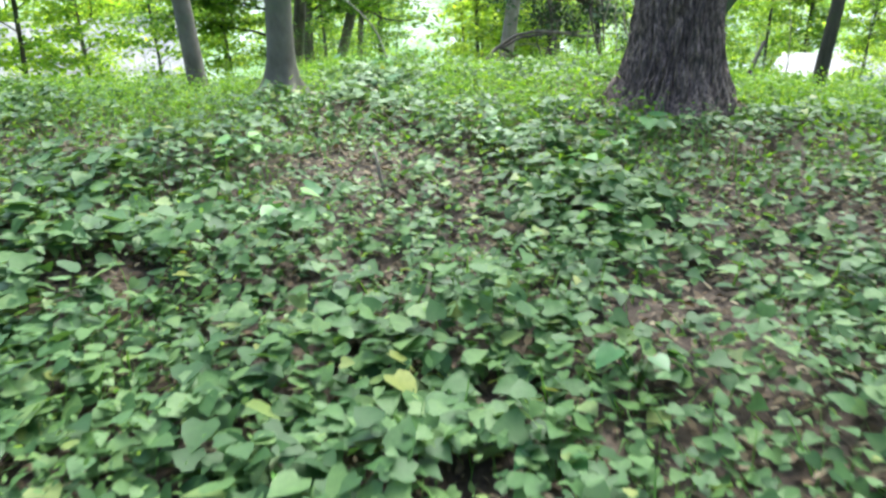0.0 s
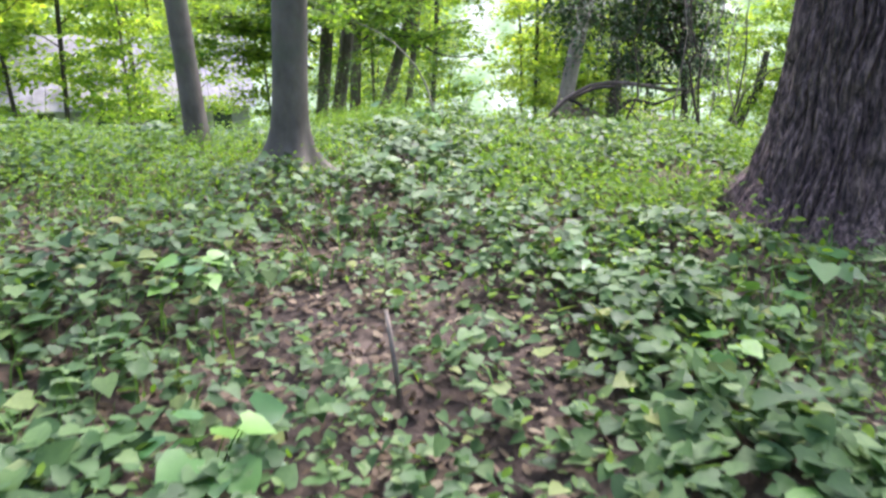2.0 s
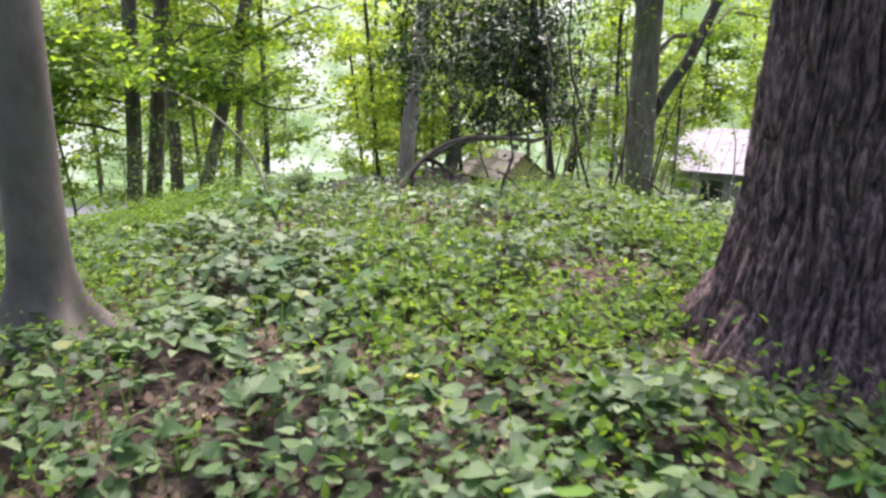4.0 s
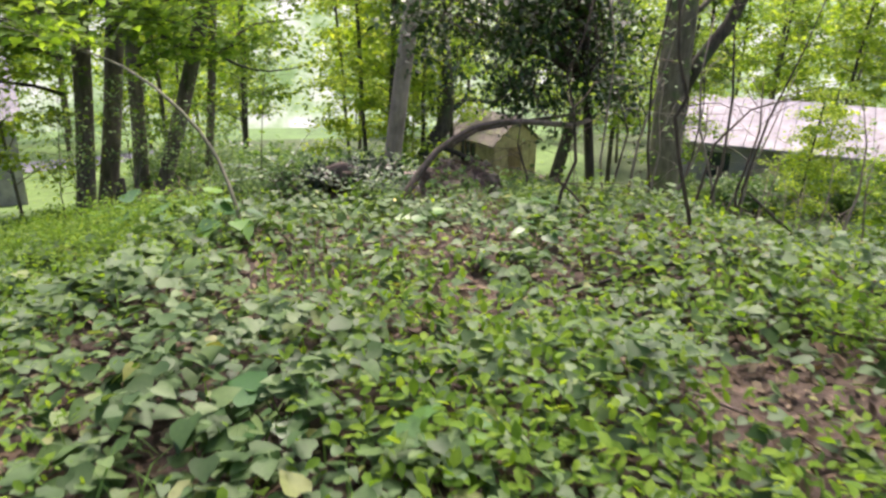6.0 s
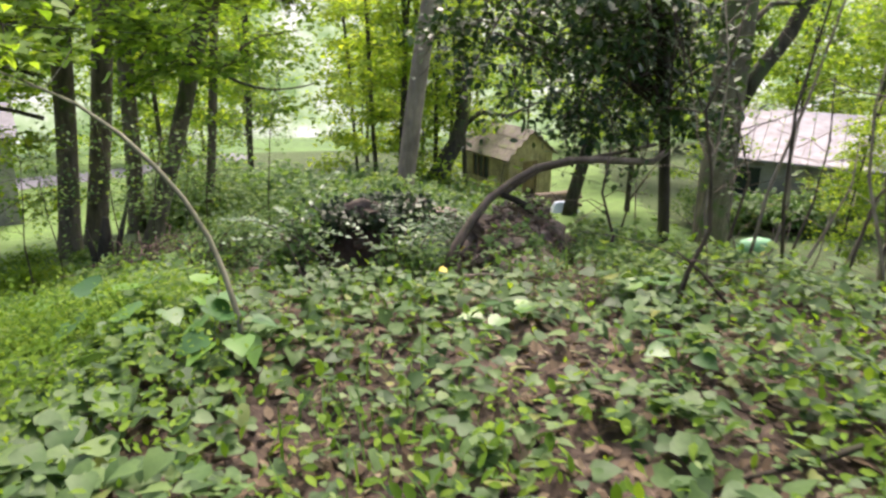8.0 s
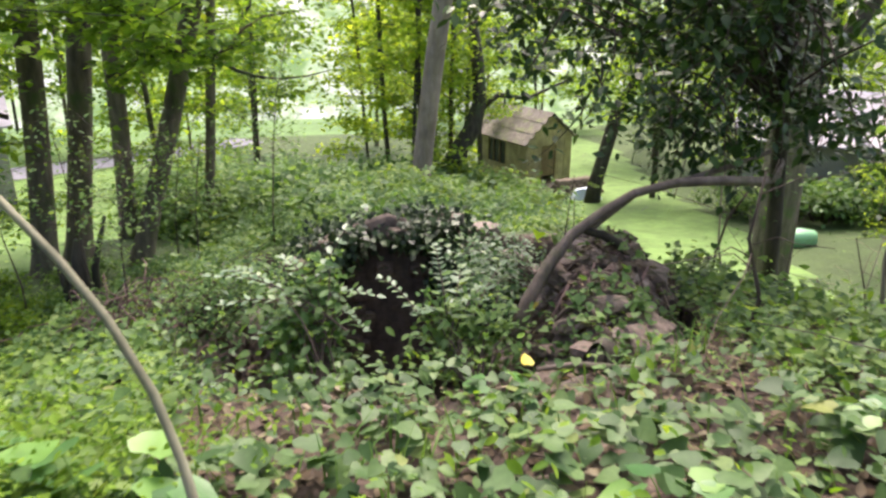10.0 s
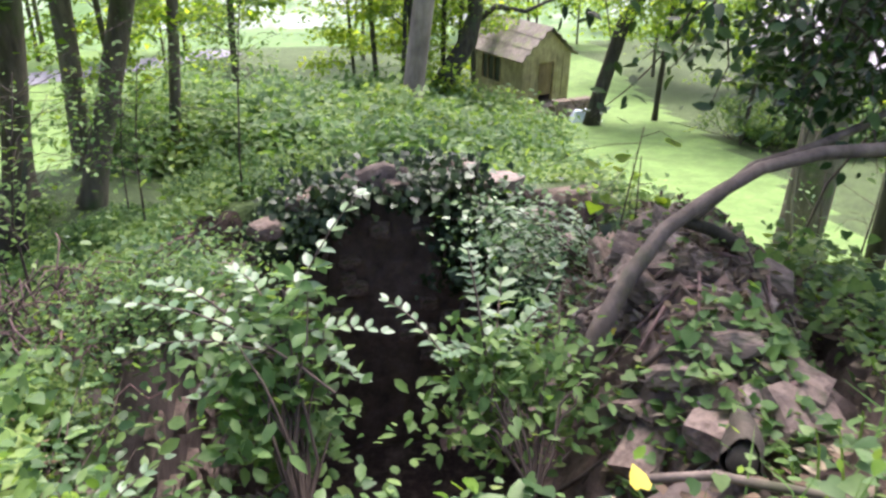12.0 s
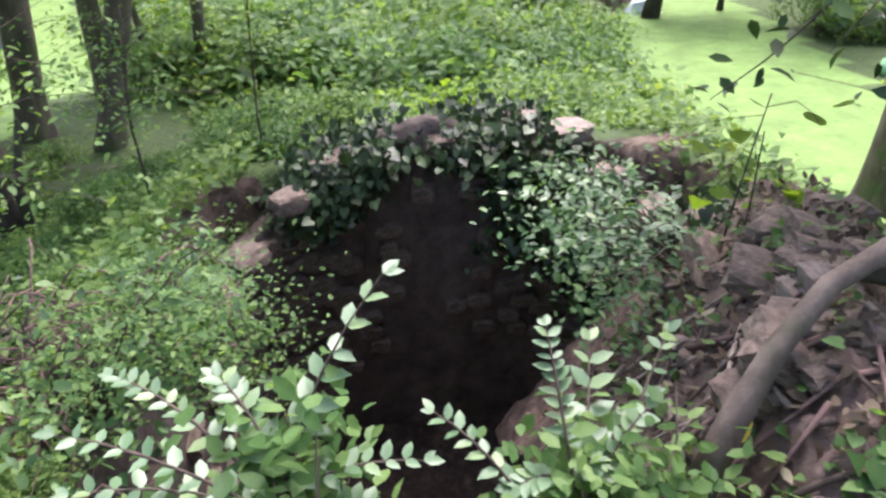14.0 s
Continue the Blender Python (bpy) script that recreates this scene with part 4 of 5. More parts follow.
# dry leaves and a few green ones caught on the heap
x, y = rng.uniform(0.6, 2.1, 2600), rng.uniform(12.95, 15.6, 2600)
pos = np.array([(a, c, heap_z(a, c) + 0.05 + abs(rng.normal(0, 0.035))) for a, c in zip(x, y)])
me = leaf_mesh("heap_litter", [leaves(OVAL, pos, rng.uniform(0.025, 0.07, 2600), rng.uniform(0, 6.28, 2600), rng.normal(0.0, 0.45, 2600), rng.normal(0, 0.45, 2600), rng, 0.5)], LITTER)
tagged(new("heap_litter", me), "dry tan leaves caught on the soil heap", "leaf litter", kind="stuff")
pos = pos[(pos[:, 1] < 13.75) | (np.arange(2600) % 7 == 0)] + np.array([0, 0, 0.03])
n = len(pos)
me = leaf_mesh("heap_creeper", [leaves(HEART, pos, rng.uniform(0.03, 0.07, n), rng.uniform(0, 6.28, n), rng.normal(-0.1, 0.4, n), rng.normal(0, 0.4, n), rng)], LEAF_BUSH)
tagged(new("heap_creeper", me), "small green creeper leaves over the soil heap", "ground plants", kind="stuff")
# heap of dry vines on the left slope
vine = thing("vine_heap", "tangle of dry reddish-brown vines on the slope", "vine heap", (-1.72, 14.85, gz(-1.72, 14.85)))
for i in range(130):
    g = Geo()
    a = rng.uniform(0, 6.28)
    p = Vector((rng.normal(0, 0.24), rng.normal(0, 0.26), rng.uniform(0.0, 0.14)))
    q = p + Vector((math.cos(a), math.sin(a), 0)) * rng.uniform(0.2, 0.5)
    g.tube(curve_pts(p, q, 5, (0, 0, rng.uniform(0.05, 0.22)), 0.03, rng), [0.005] * 4 + [0.003], 5, cap=False)
    part("vine", g, VINE if i % 3 else TWIG, vine)

# ivy and vines hanging over the back and right wall
b, wood = [], Geo()
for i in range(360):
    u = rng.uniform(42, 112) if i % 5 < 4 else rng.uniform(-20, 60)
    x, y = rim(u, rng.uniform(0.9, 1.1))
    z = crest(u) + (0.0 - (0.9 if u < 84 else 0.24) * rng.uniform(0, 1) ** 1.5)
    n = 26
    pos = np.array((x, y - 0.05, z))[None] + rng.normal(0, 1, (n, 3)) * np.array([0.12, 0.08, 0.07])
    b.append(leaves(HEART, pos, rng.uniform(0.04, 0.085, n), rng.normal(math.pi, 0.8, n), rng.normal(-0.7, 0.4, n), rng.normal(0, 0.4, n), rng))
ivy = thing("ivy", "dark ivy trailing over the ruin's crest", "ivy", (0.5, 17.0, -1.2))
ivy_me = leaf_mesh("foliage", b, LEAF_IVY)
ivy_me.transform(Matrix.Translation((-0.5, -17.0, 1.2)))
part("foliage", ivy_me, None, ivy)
for i in range(12):
    u = rng.uniform(20, 110)
    x, y = rim(u, 0.93)
    wood = Geo()
    z = crest(u)
    wood.tube(curve_pts((x - 0.5, y - 17.0, z + 1.25), (x + rng.normal(0, 0.1) - 0.5, y - 17.05, z + 1.2 - rng.uniform(0.5, 1.2)), 5, (0.04, -0.05, 0), 0.02, rng), [0.008] * 5, 5, cap=False)
    part("vine", wood, TWIG, ivy)


# ---- shrubs with pale sprigs at the pit's front ----
def one_leaf(name, shape, mat):
    me = bpy.data.meshes.new(name)
    me.from_pydata(shape[0].tolist(), [], [list(f) for f in shape[1]])
    me.materials.append(mat)
    me.shade_smooth()
    return me


SPRIG_LEAF = one_leaf("leaf", OVAL, LEAF_SPRIG)
BROAD_LEAF = one_leaf("leaf", HEART, LEAF_BIG)
YELLOW_LEAF = one_leaf("leaf", HEART, YELLOW)


def sprig(parent, o, p0, p1, sag, pairs, size, rng):
    pts = curve_pts(p0, p1, 7, sag)
    pts = [p - o for p in pts]
    g = Geo()
    g.tube(pts, [0.006, 0.0055, 0.005, 0.0045, 0.004, 0.003, 0.0015], 5, cap=False)
    part("stem", g, TWIG, parent)
    for i in range(pairs):
        k = 0.3 + 0.7 * i / (pairs - 1)
        j = min(int(k * 6), 5)
        p = pts[j].lerp(pts[j + 1], k * 6 - j)
        d = (pts[j + 1] - pts[j]).normalized()
        yaw = math.atan2(d.y, d.x) - math.pi / 2
        for s in (-1, 1):
            ob = new("leaf", SPRIG_LEAF)
            ob.parent = parent
            ob.location = p
            w = 1.2 * size * rng.uniform(0.8, 1.2) * (1 - 0.35 * (i / pairs))
            ob.scale = (w * 1.05, w, w)
            ob.rotation_euler = (rng.normal(0.15, 0.14), rng.normal(0, 0.16), yaw + s * rng.uniform(0.75, 1.15) if i < pairs - 1 else yaw + s * 0.4)


def shrub(label, at, sprigs, mass, seed, root, heart=None, leaf=(0.035, 0.075), mat=None):
    r2 = np.random.default_rng(seed)
    o = Vector(at)
    t = thing("shrub", label, "shrub", o)
    for p1, sag, pairs, size in sprigs:
        sprig(t, o, Vector(heart or root) + Vector(r2.normal(0, 0.07, 3)), Vector(p1), sag, pairs, size, r2)
    b = []
    g = Geo()
    for c, sp, n in mass:
        c = Vector(c) - o
        for _ in range(6):
            q = c + Vector(r2.normal(0, 1, 3) * np.array(sp) * 0.9)
            g.tube(curve_pts(Vector(root) - o, q, 5, (0, 0, 0.08), 0.02, r2), [0.007, 0.006, 0.005, 0.004, 0.002], 4, cap=False)
        pos = np.array(c)[None] + r2.normal(0, 1, (n, 3)) * np.array(sp)[None]
        b.append(leaves(OVAL, pos, r2.uniform(*leaf, n), r2.uniform(0, 6.28, n), r2.normal(-0.15, 0.4, n), r2.normal(0, 0.4, n), r2))
    part("branchwork", g, TWIG, t)
    part("foliage", leaf_mesh("foliage", b, mat or LEAF_SHRUB), None, t, "dense inner green leaves")
    return t


shrub("green shrub with pale leafy sprigs at the pit's edge", (-0.5, 13.35, gz(-0.5, 13.2, False)),
      [((-1.15, 13.9, -0.16), (0, 0, 0.1), 9, 0.062), ((-1.16, 13.85, -0.34), (0, 0, 0.1), 8, 0.062), ((-1.11, 14.2, -0.26), (0, 0, 0.12), 10, 0.055), ((-0.29, 14.0, 0.17), (-0.08, 0, 0.02), 9, 0.075),
       ((-0.23, 13.8, -0.31), (0, 0, 0.06), 7, 0.06), ((-0.75, 14.0, -0.12), (0, 0, 0.1), 8, 0.065), ((-0.32, 13.75, -0.5), (0, 0, 0.05), 6, 0.06), ((-0.9, 13.75, -0.5), (0, 0, 0.08), 7, 0.065)],
      [((-0.55, 13.85, -0.24), (0.08, 0.09, 0.1), 170), ((-0.68, 13.75, -0.4), (0.11, 0.1, 0.1), 190), ((-0.66, 13.7, -0.52), (0.13, 0.12, 0.12), 320), ((-0.55, 13.7, -0.66), (0.1, 0.12, 0.14), 220), ((-0.75, 13.5, -0.75), (0.16, 0.12, 0.1), 120)], 3, (-0.55, 13.32, -0.75), (-0.56, 13.74, -0.42), (0.045, 0.095), LEAF_BUSH)
shrub("pale-leaved shrub with upright sprigs by the rubble", (0.3, 13.4, gz(0.3, 13.2, False)),
      [((0.15, 14.05, -0.11), (0, 0, 0.02), 10, 0.055), ((-0.19, 13.9, -0.24), (0, 0, 0.06), 7, 0.055), ((0.34, 14.2, -0.33), (0, 0, 0.05), 6, 0.085), ((0.6, 14.2, -0.33), (0, 0, 0.05), 5, 0.06), ((0.42, 13.9, -0.33), (0, 0, 0.05), 7, 0.055), ((0.0, 13.75, -0.42), (0, 0, 0.05), 7, 0.06), ((0.25, 13.8, -0.42), (0, 0, 0.05), 7, 0.06)],
      [((0.16, 13.75, -0.52), (0.07, 0.1, 0.1), 150), ((0.3, 13.8, -0.52), (0.14, 0.12, 0.11), 300), ((0.42, 13.75, -0.6), (0.12, 0.12, 0.14), 240), ((0.2, 13.65, -0.72), (0.2, 0.1, 0.1), 200)], 4, (0.28, 13.36, -0.8), (0.22, 13.78, -0.56), (0.04, 0.085), LEAF_BUSH)
shrub("tangled green creeper hanging over the chamber's rim", (-1.35, 15.4, gz(-1.55, 15.4)),
      [((-0.9, 15.3, -0.8), (0, 0, 0.12), 7, 0.05), ((-1.15, 14.7, -0.5), (0, 0, 0.1), 7, 0.05)],
      [((-1.12, 14.85, -0.62), (0.14, 0.2, 0.14), 300), ((-1.35, 14.8, -0.72), (0.16, 0.24, 0.13), 300), ((-1.3, 15.4, -0.98), (0.14, 0.28, 0.14), 340), ((-1.3, 16.0, -1.25), (0.13, 0.22, 0.12), 160)], 8, (-1.5, 15.3, -1.2))
shrub("soft grey-green feathery shrub beside the pit", (-1.3, 14.6, gz(-1.7, 14.6)), [], [((-1.1, 14.7, -0.5), (0.2, 0.16, 0.13), 1100), ((-0.88, 14.75, -0.65), (0.15, 0.14, 0.12), 700), ((-1.38, 14.5, -0.55), (0.17, 0.16, 0.12), 700), ((-1.25, 15.2, -0.75), (0.2, 0.2, 0.12), 600)], 21, (-1.5, 14.7, -1.0), None, (0.016, 0.038), LEAF_BUSH)
shrub("dark leafy bramble filling the corner of the pit", (-1.3, 13.1, gz(-1.3, 12.9, False)),
      [((-1.0, 13.5, -0.55), (0, 0, 0.1), 6, 0.05)],
      [((-1.2, 13.25, -0.78), (0.2, 0.12, 0.13), 480), ((-1.5, 13.5, -0.72), (0.14, 0.2, 0.12), 380), ((-1.45, 14.1, -0.8), (0.13, 0.25, 0.13), 380), ((-0.95, 13.2, -0.95), (0.2, 0.1, 0.15), 300), ((-1.3, 13.5, -1.1), (0.16, 0.2, 0.15), 240), ((0.1, 13.12, -0.8), (0.3, 0.07, 0.08), 260)], 18, (-1.4, 13.15, -0.95))
shrub("vine-like green shrub hanging over the chamber's side wall", (1.3, 15.6, -1.05),
      [((0.75, 15.5, -0.75), (0, 0, 0.1), 8, 0.07), ((0.6, 15.6, -1.0), (0, 0, 0.1), 8, 0.07), ((0.87, 15.0, -0.5), (0, 0, 0.1), 7, 0.065), ((1.15, 15.5, -0.65), (0, 0, 0.1), 7, 0.065), ((0.8, 16.1, -0.85), (0, 0, 0.1), 8, 0.07), ((0.5, 16.2, -1.0), (0, 0, 0.1), 7, 0.065)],
      [((1.0, 15.5, -0.95), (0.2, 0.28, 0.17), 480), ((0.85, 15.9, -1.1), (0.2, 0.26, 0.2), 380), ((1.05, 16.5, -1.25), (0.22, 0.22, 0.2), 320), ((0.8, 15.1, -0.85), (0.12, 0.2, 0.16), 200)], 5, (1.35, 15.6, -1.2))
# tall weed standing on the rubble
sapling("tall_weed", "tall thin weed with a few bright heart-shaped leaves", [(1.38, 15.3, -0.95), (1.39, 15.3, -0.67), (1.42, 15.3, -0.35), (1.45, 15.3, -0.06)], [0.007, 0.006, 0.004, 0.003], (2, 0.085, HEART, LEAF_CANOPY), TWIG, 9, 4, "weed", lift=(-0.1, 0.1), wide=0.1)
sapling("tall_weed", "thin bare weed stalk with a broad top leaf", [(1.49, 15.32, -0.95), (1.48, 15.3, -0.65), (1.46, 15.3, -0.24)], [0.006, 0.005, 0.003], (2, 0.085, HEART, LEAF_CANOPY), TWIG, 10, 2, "weed", lift=(-0.1, 0.1), wide=0.1)


# ---- bushes on the slopes ----
def bush_proto(label, seed, w, h, n, size, mat, at):
    r2 = np.random.default_rng(seed)
    t = thing("bush", label, "bush", at, "bushes on the slope")
    b, g = [], Geo()
    for i in range(20):
        a, d = r2.uniform(0, 6.28), w * math.sqrt(r2.uniform(0, 1)) * 0.8
        c = Vector((d * math.cos(a), d * math.sin(a), h * r2.uniform(0.35, 0.95) * (1 - 0.45 * d / w)))
        g.tube(curve_pts((c.x * 0.2, c.y * 0.2, -0.15), c, 4, (0, 0, 0.1), 0.03, r2), [0.018, 0.013, 0.009, 0.004], 5, cap=False)
        m = n // 18
        pos = np.array(c)[None] + r2.normal(0, 1, (m, 3)) * np.array([w * 0.16, w * 0.16, h * 0.11])
        pos[:, 2] = np.maximum(pos[:, 2], 0.02)
        b.append(leaves(OVAL if seed % 2 else DIAMOND, pos, r2.uniform(0.7, 1.3, m) * size, r2.uniform(0, 6.28, m), r2.normal(-0.2, 0.4, m), r2.normal(0, 0.4, m), r2))
    part("branchwork", g, TWIG, t)
    part("foliage", leaf_mesh("foliage", b, mat), None, t)
    return t


BUSH = [bush_proto("dense green bush tangled with vines", 41, 1.3, 1.2, 2600, 0.1, LEAF_BUSH, (-20, -40, -3)),
        bush_proto("dense green bush tangled with vines", 42, 1.1, 1.0, 2400, 0.11, LEAF_BUSH, (-23, -40, -3)),
        bush_proto("low bright green bush of the slope", 43, 0.9, 0.75, 1800, 0.08, LEAF_LIME, (-26, -40, -3)),
        bush_proto("low leafy weeds covering the slope", 44, 0.8, 0.5, 1600, 0.07, LEAF_BUSH, (-29, -40, -3))]


def plant_bush(i, x, y, s):
    open_lawn = 1.0 < x < 10.5 and y > 14.5 and bool(lawn_at(np.array([x]), np.array([y]))[0])
    if open_lawn or (2.1 < x < 4.6 and 14.0 < y < 19.5):
        return
    copy_thing(BUSH[i], pose(x, y, gz(x, y, False) - 0.08, 0, 0, rng.uniform(0, 360)) @ Matrix.Scale(s, 4))


# thicket between the ruin and the shed
for i in range(28):
    y = rng.uniform(24.8, 40)
    x = rng.uniform(-2.5 - (y - 25) * 0.1, 5.0 + (y - 25) * 0.15)
    plant_bush((0, 1, 0, 1, 2)[i % 5], x, y, rng.uniform(0.7, 1.55) * (1 + 0.015 * (y - 25)))
for i in range(50):
    x, y = rng.uniform(-2.6, 4.4), rng.uniform(21.2, 26.5)
    plant_bush((0, 1, 0, 1, 2)[i % 5], x, y, (0.7, 1.5, 0.9, 1.1)[i % 4] * rng.uniform(0.85, 1.15) + 0.06 * (y - 21))
for i in range(26):
    x, y = rng.uniform(-2.6, 0.9), rng.uniform(17.9, 21.2)
    plant_bush((3, 1, 3, 0, 3)[i % 5], x, y, rng.uniform(0.35, 0.75))
for i in range(34):
    x, y = rng.uniform(-4.5, -1.75), rng.uniform(13.4, 18.4)
    plant_bush(3, x, y, rng.uniform(0.35, 0.85))
for i in range(10):
    x, y = rng.uniform(2.7, 5.5), rng.uniform(11.8, 14.2)
    plant_bush(3, x, y, rng.uniform(0.25, 0.45))
for i in range(14):
    a, d = radians(rng.uniform(-78, -46)), rng.uniform(9, 22)
    plant_bush(int(rng.integers(0, 4)), d * math.sin(a), 6 + d * math.cos(a), rng.uniform(0.6, 1.1))
for i in range(12):
    a, d = radians(rng.uniform(46, 80)), rng.uniform(7, 20)
    plant_bush(int(rng.integers(0, 4)), d * math.sin(a), 6 + d * math.cos(a), rng.uniform(0.6, 1.0))


for i in range(6):
    x, y = rng.uniform(6.5, 9), rng.uniform(11.5, 14)
    plant_bush(3 if i % 2 else 0, x, y, rng.uniform(0.7, 1.0))
for i in range(9):
    x, y = rng.uniform(2.3, 3.4), rng.uniform(15.6, 18.2)
    plant_bush(3, x, y, rng.uniform(0.3, 0.45))


for i in range(10):
    x, y = rng.uniform(-2.6, 1.6), rng.uniform(23.0, 31)
    plant_bush(i % 3, x, y, rng.uniform(1.0, 1.6))
for i in range(14):
    x, y = rng.uniform(-5.5, -3.0), rng.uniform(16.0, 20)
    plant_bush((3, 3, 2)[i % 3], x, y, rng.uniform(0.4, 0.8))


for i in range(42):
    y = rng.uniform(26, 43)
    x = rng.uniform(-3.6, min(2.8 + 0.33 * (y - 21.2), 6.4))
    plant_bush((0, 1, 1, 0, 2)[i % 5], x, y, rng.uniform(1.3, 2.3))
# hedge in front of the long building
for i in range(15):
    k = (i + rng.uniform(0, 0.8)) / 15
    plant_bush(i % 2, 15.0 + 16.5 * k + rng.normal(0, 0.4), 35.6 - 12.4 * k + rng.normal(0, 0.4), rng.uniform(1.2, 2.0))


# leafy fringe over the rim of the ruin
for u in list(range(128, 262, 7)) + list(range(-40, 40, 16)):
    x, y = rim(u, rng.uniform(1.02, 1.12))
    if y < 13.9:
        continue
    copy_thing(BUSH[0 if u % 2 else 3], pose(x, y, crest(u) - 0.1, rng.normal(0, 8), rng.normal(0, 8), rng.uniform(0, 360)) @ Matrix.Scale(rng.uniform(0.15, 0.28), 4))
for i in range(16):
    x, y = rng.uniform(-2.6, -1.7), rng.uniform(14.4, 17.4)
    plant_bush(3 if i % 2 else 1, x, y, rng.uniform(0.25, 0.42))


# ---- the herb layer of the hilltop ----
rng = np.random.default_rng(12)


def field_noise(x, y, s, o=0.0):
    return np.array([noise.noise(Vector((a * s, b * s, o))) for a, b in zip(x, y)])


def free_ground(x, y):
    d = (np.abs((x - PIT[0]) / PIT[2]) ** 4 + np.abs((y - PIT[1]) / PIT[3]) ** 4) ** 0.25
    ok = d > 1.03
    ok &= np.hypot(x - 2.2, y - 7.3) > 0.68
    ok &= np.hypot(x + 1.78, y - 8.15) > 0.24
    ok &= ~((np.abs(x - 1.1 - 0.36 * np.clip(y - 13.6, 0, 2)) < 0.5) & (np.abs(y - 14.5) < 1.3))
    return ok


BARE = ((1.6, 8.7, 0.42), (1.15, 3.2, 0.42), (0.1, 1.85, 0.16), (-1.8, 3.6, 0.28), (-0.25, 4.7, 0.15), (-1.05, 5.7, 0.24), (0.5, 11.1, 0.2), (0.35, 6.9, 0.25), (0.2, 9.4, 0.2), (1.1, 12.4, 0.2), (-0.9, 7.3, 0.3))


def spots(n, x0, x1, y0, y1, bare=False):
    x, y = rng.uniform(x0, x1, n), rng.uniform(y0, y1, n)
    half = 1.3 + 0.72 * np.minimum(np.maximum(y, 0), 7.5)
    k = (np.abs(x - 0.2) < half) & free_ground(x, y)
    for bx, by, br in BARE:
        d = np.hypot(x - bx, y - by) / br + 0.35 * np.sin(x * 13 + y * 9)
        k &= (d > 1) | (rng.uniform(0, 1, n) < (0.12 if not bare else 1.0))
    return x[k], y[k]


# broad leaves
x, y = spots(88000, -6.2, 6.6, 0.9, 14.6)
q = field_noise(x, y, 0.85) + 0.6 * field_noise(x, y, 2.6, 5.0) + 0.35 * field_noise(x, y, 6.0, 3.0)
want = np.interp(y, [1, 3.2, 4.6, 6.4, 7.5, 10, 12, 12.6, 14], [1.35, 1.05, 0.62, 0.52, 0.7, 0.72, 0.62, 0.4, 0.3])
keep = rng.uniform(0, 1, len(x)) < np.clip(want + 1.35 * q, np.where(y < 7.5, 0.26, 0.12), 1.0)
x, y, q = x[keep], y[keep], q[keep]
n = len(x)
h = np.abs(rng.normal(0.06, 0.04, n)) + 0.2 * np.clip(q + 0.15, 0, 1) + 0.015
h *= np.clip((np.hypot(x - 2.24, y - 7.38) - 0.3) / 1.1, 0.35, 1)
pos = np.stack([x, y, ground_z(x, y) + h], 1)
size = (0.034 + 0.07 * rng.uniform(0, 1, n) ** 1.3) * (1 + 0.55 * np.clip(field_noise(x, y, 0.6, 9.0), -0.6, 1)) * np.interp(y, [0, 3, 6, 9, 12, 12.6], [1.15, 1.1, 0.95, 1.05, 1.05, 0.75])
me = leaf_mesh("ground_cover", [leaves(HEART, pos, size, rng.uniform(0, 6.28, n), rng.normal(-0.12, 0.3, n), rng.normal(0, 0.3, n), rng)], LEAF_GROUND)
tagged(new("ground_cover", me), "low broad heart-shaped green leaves covering the ground", "ground plants", kind="stuff")
# weeds and trailing leaves on the flanks of the hilltop and round the ruin
fx, fy = rng.uniform(-5.0, 5.2, 90000), rng.uniform(11.8, 18.8, 90000)
k = free_ground(fx, fy) & ~lawn_at(fx, fy) & ((fx < -1.15) | (fx > 1.6)) & ~((np.hypot(fx + 1.72, fy - 14.85) < 0.42))
fx, fy = fx[k], fy[k]
q = field_noise(fx, fy, 1.2, 80.0)
k = rng.uniform(0, 1, len(fx)) < np.clip(0.5 + 1.1 * q, 0.06, 1)
fx, fy = fx[k], fy[k]
n = len(fx)
pos = np.stack([fx, fy, ground_z(fx, fy) + np.abs(rng.normal(0.07, 0.08, n)) + 0.02], 1)
me = leaf_mesh("slope_weeds", [leaves(HEART, pos, rng.uniform(0.03, 0.075, n), rng.uniform(0, 6.28, n), rng.normal(-0.1, 0.4, n), rng.normal(0, 0.4, n), rng)], LEAF_BUSH)
tagged(new("slope_weeds", me), "dull green trailing weeds on the slope round the ruin", "ground plants", kind="stuff")
# bright low herbs towards the brow of the hill
x, y = spots(140000, -6.5, 6.8, 4.0, 14.4)
q = field_noise(x, y, 0.7, 20.0)
keep = rng.uniform(0, 1, len(x)) < np.clip(np.where(np.abs(y - 8.4) < 1.3, 0.8, 0.5) + 1.3 * q, 0.04, 1) * np.interp(y, [4.0, 5.6, 7.4, 9.0, 10.6, 12, 14.4], [0.02, 0.14, 0.7, 1.0, 0.5, 0.15, 0.1]) * np.where((x > -0.9) & (y > 10.5), 0.6, 1.0) * np.where(np.abs(x - 0.5) > 2.5, np.where(y > 10, 0.8, 1.5), 1)
x, y = x[keep], y[keep]
n = len(x)
pos = np.stack([x, y, ground_z(x, y) + np.abs(rng.normal(0.18, 0.08, n))], 1)
me = leaf_mesh("lime_herbs", [leaves(OVAL, pos, np.where(x < -0.8, 0.7, 1.0) * rng.uniform(0.03, 0.074, n), rng.uniform(0, 6.28, n), rng.normal(0.0, 0.5, n), rng.normal(0, 0.4, n), rng)], LEAF_LIME)
tagged(new("lime_herbs", me), "bright lime-green low herbs on the brow of the hill", "ground plants", kind="stuff")
px, py = rng.normal(-2.0, 0.5, 15000), rng.normal(11.9, 0.55, 15000)
pos = np.stack([px, py, ground_z(px, py) + np.abs(rng.normal(0.16, 0.1, 15000))], 1)
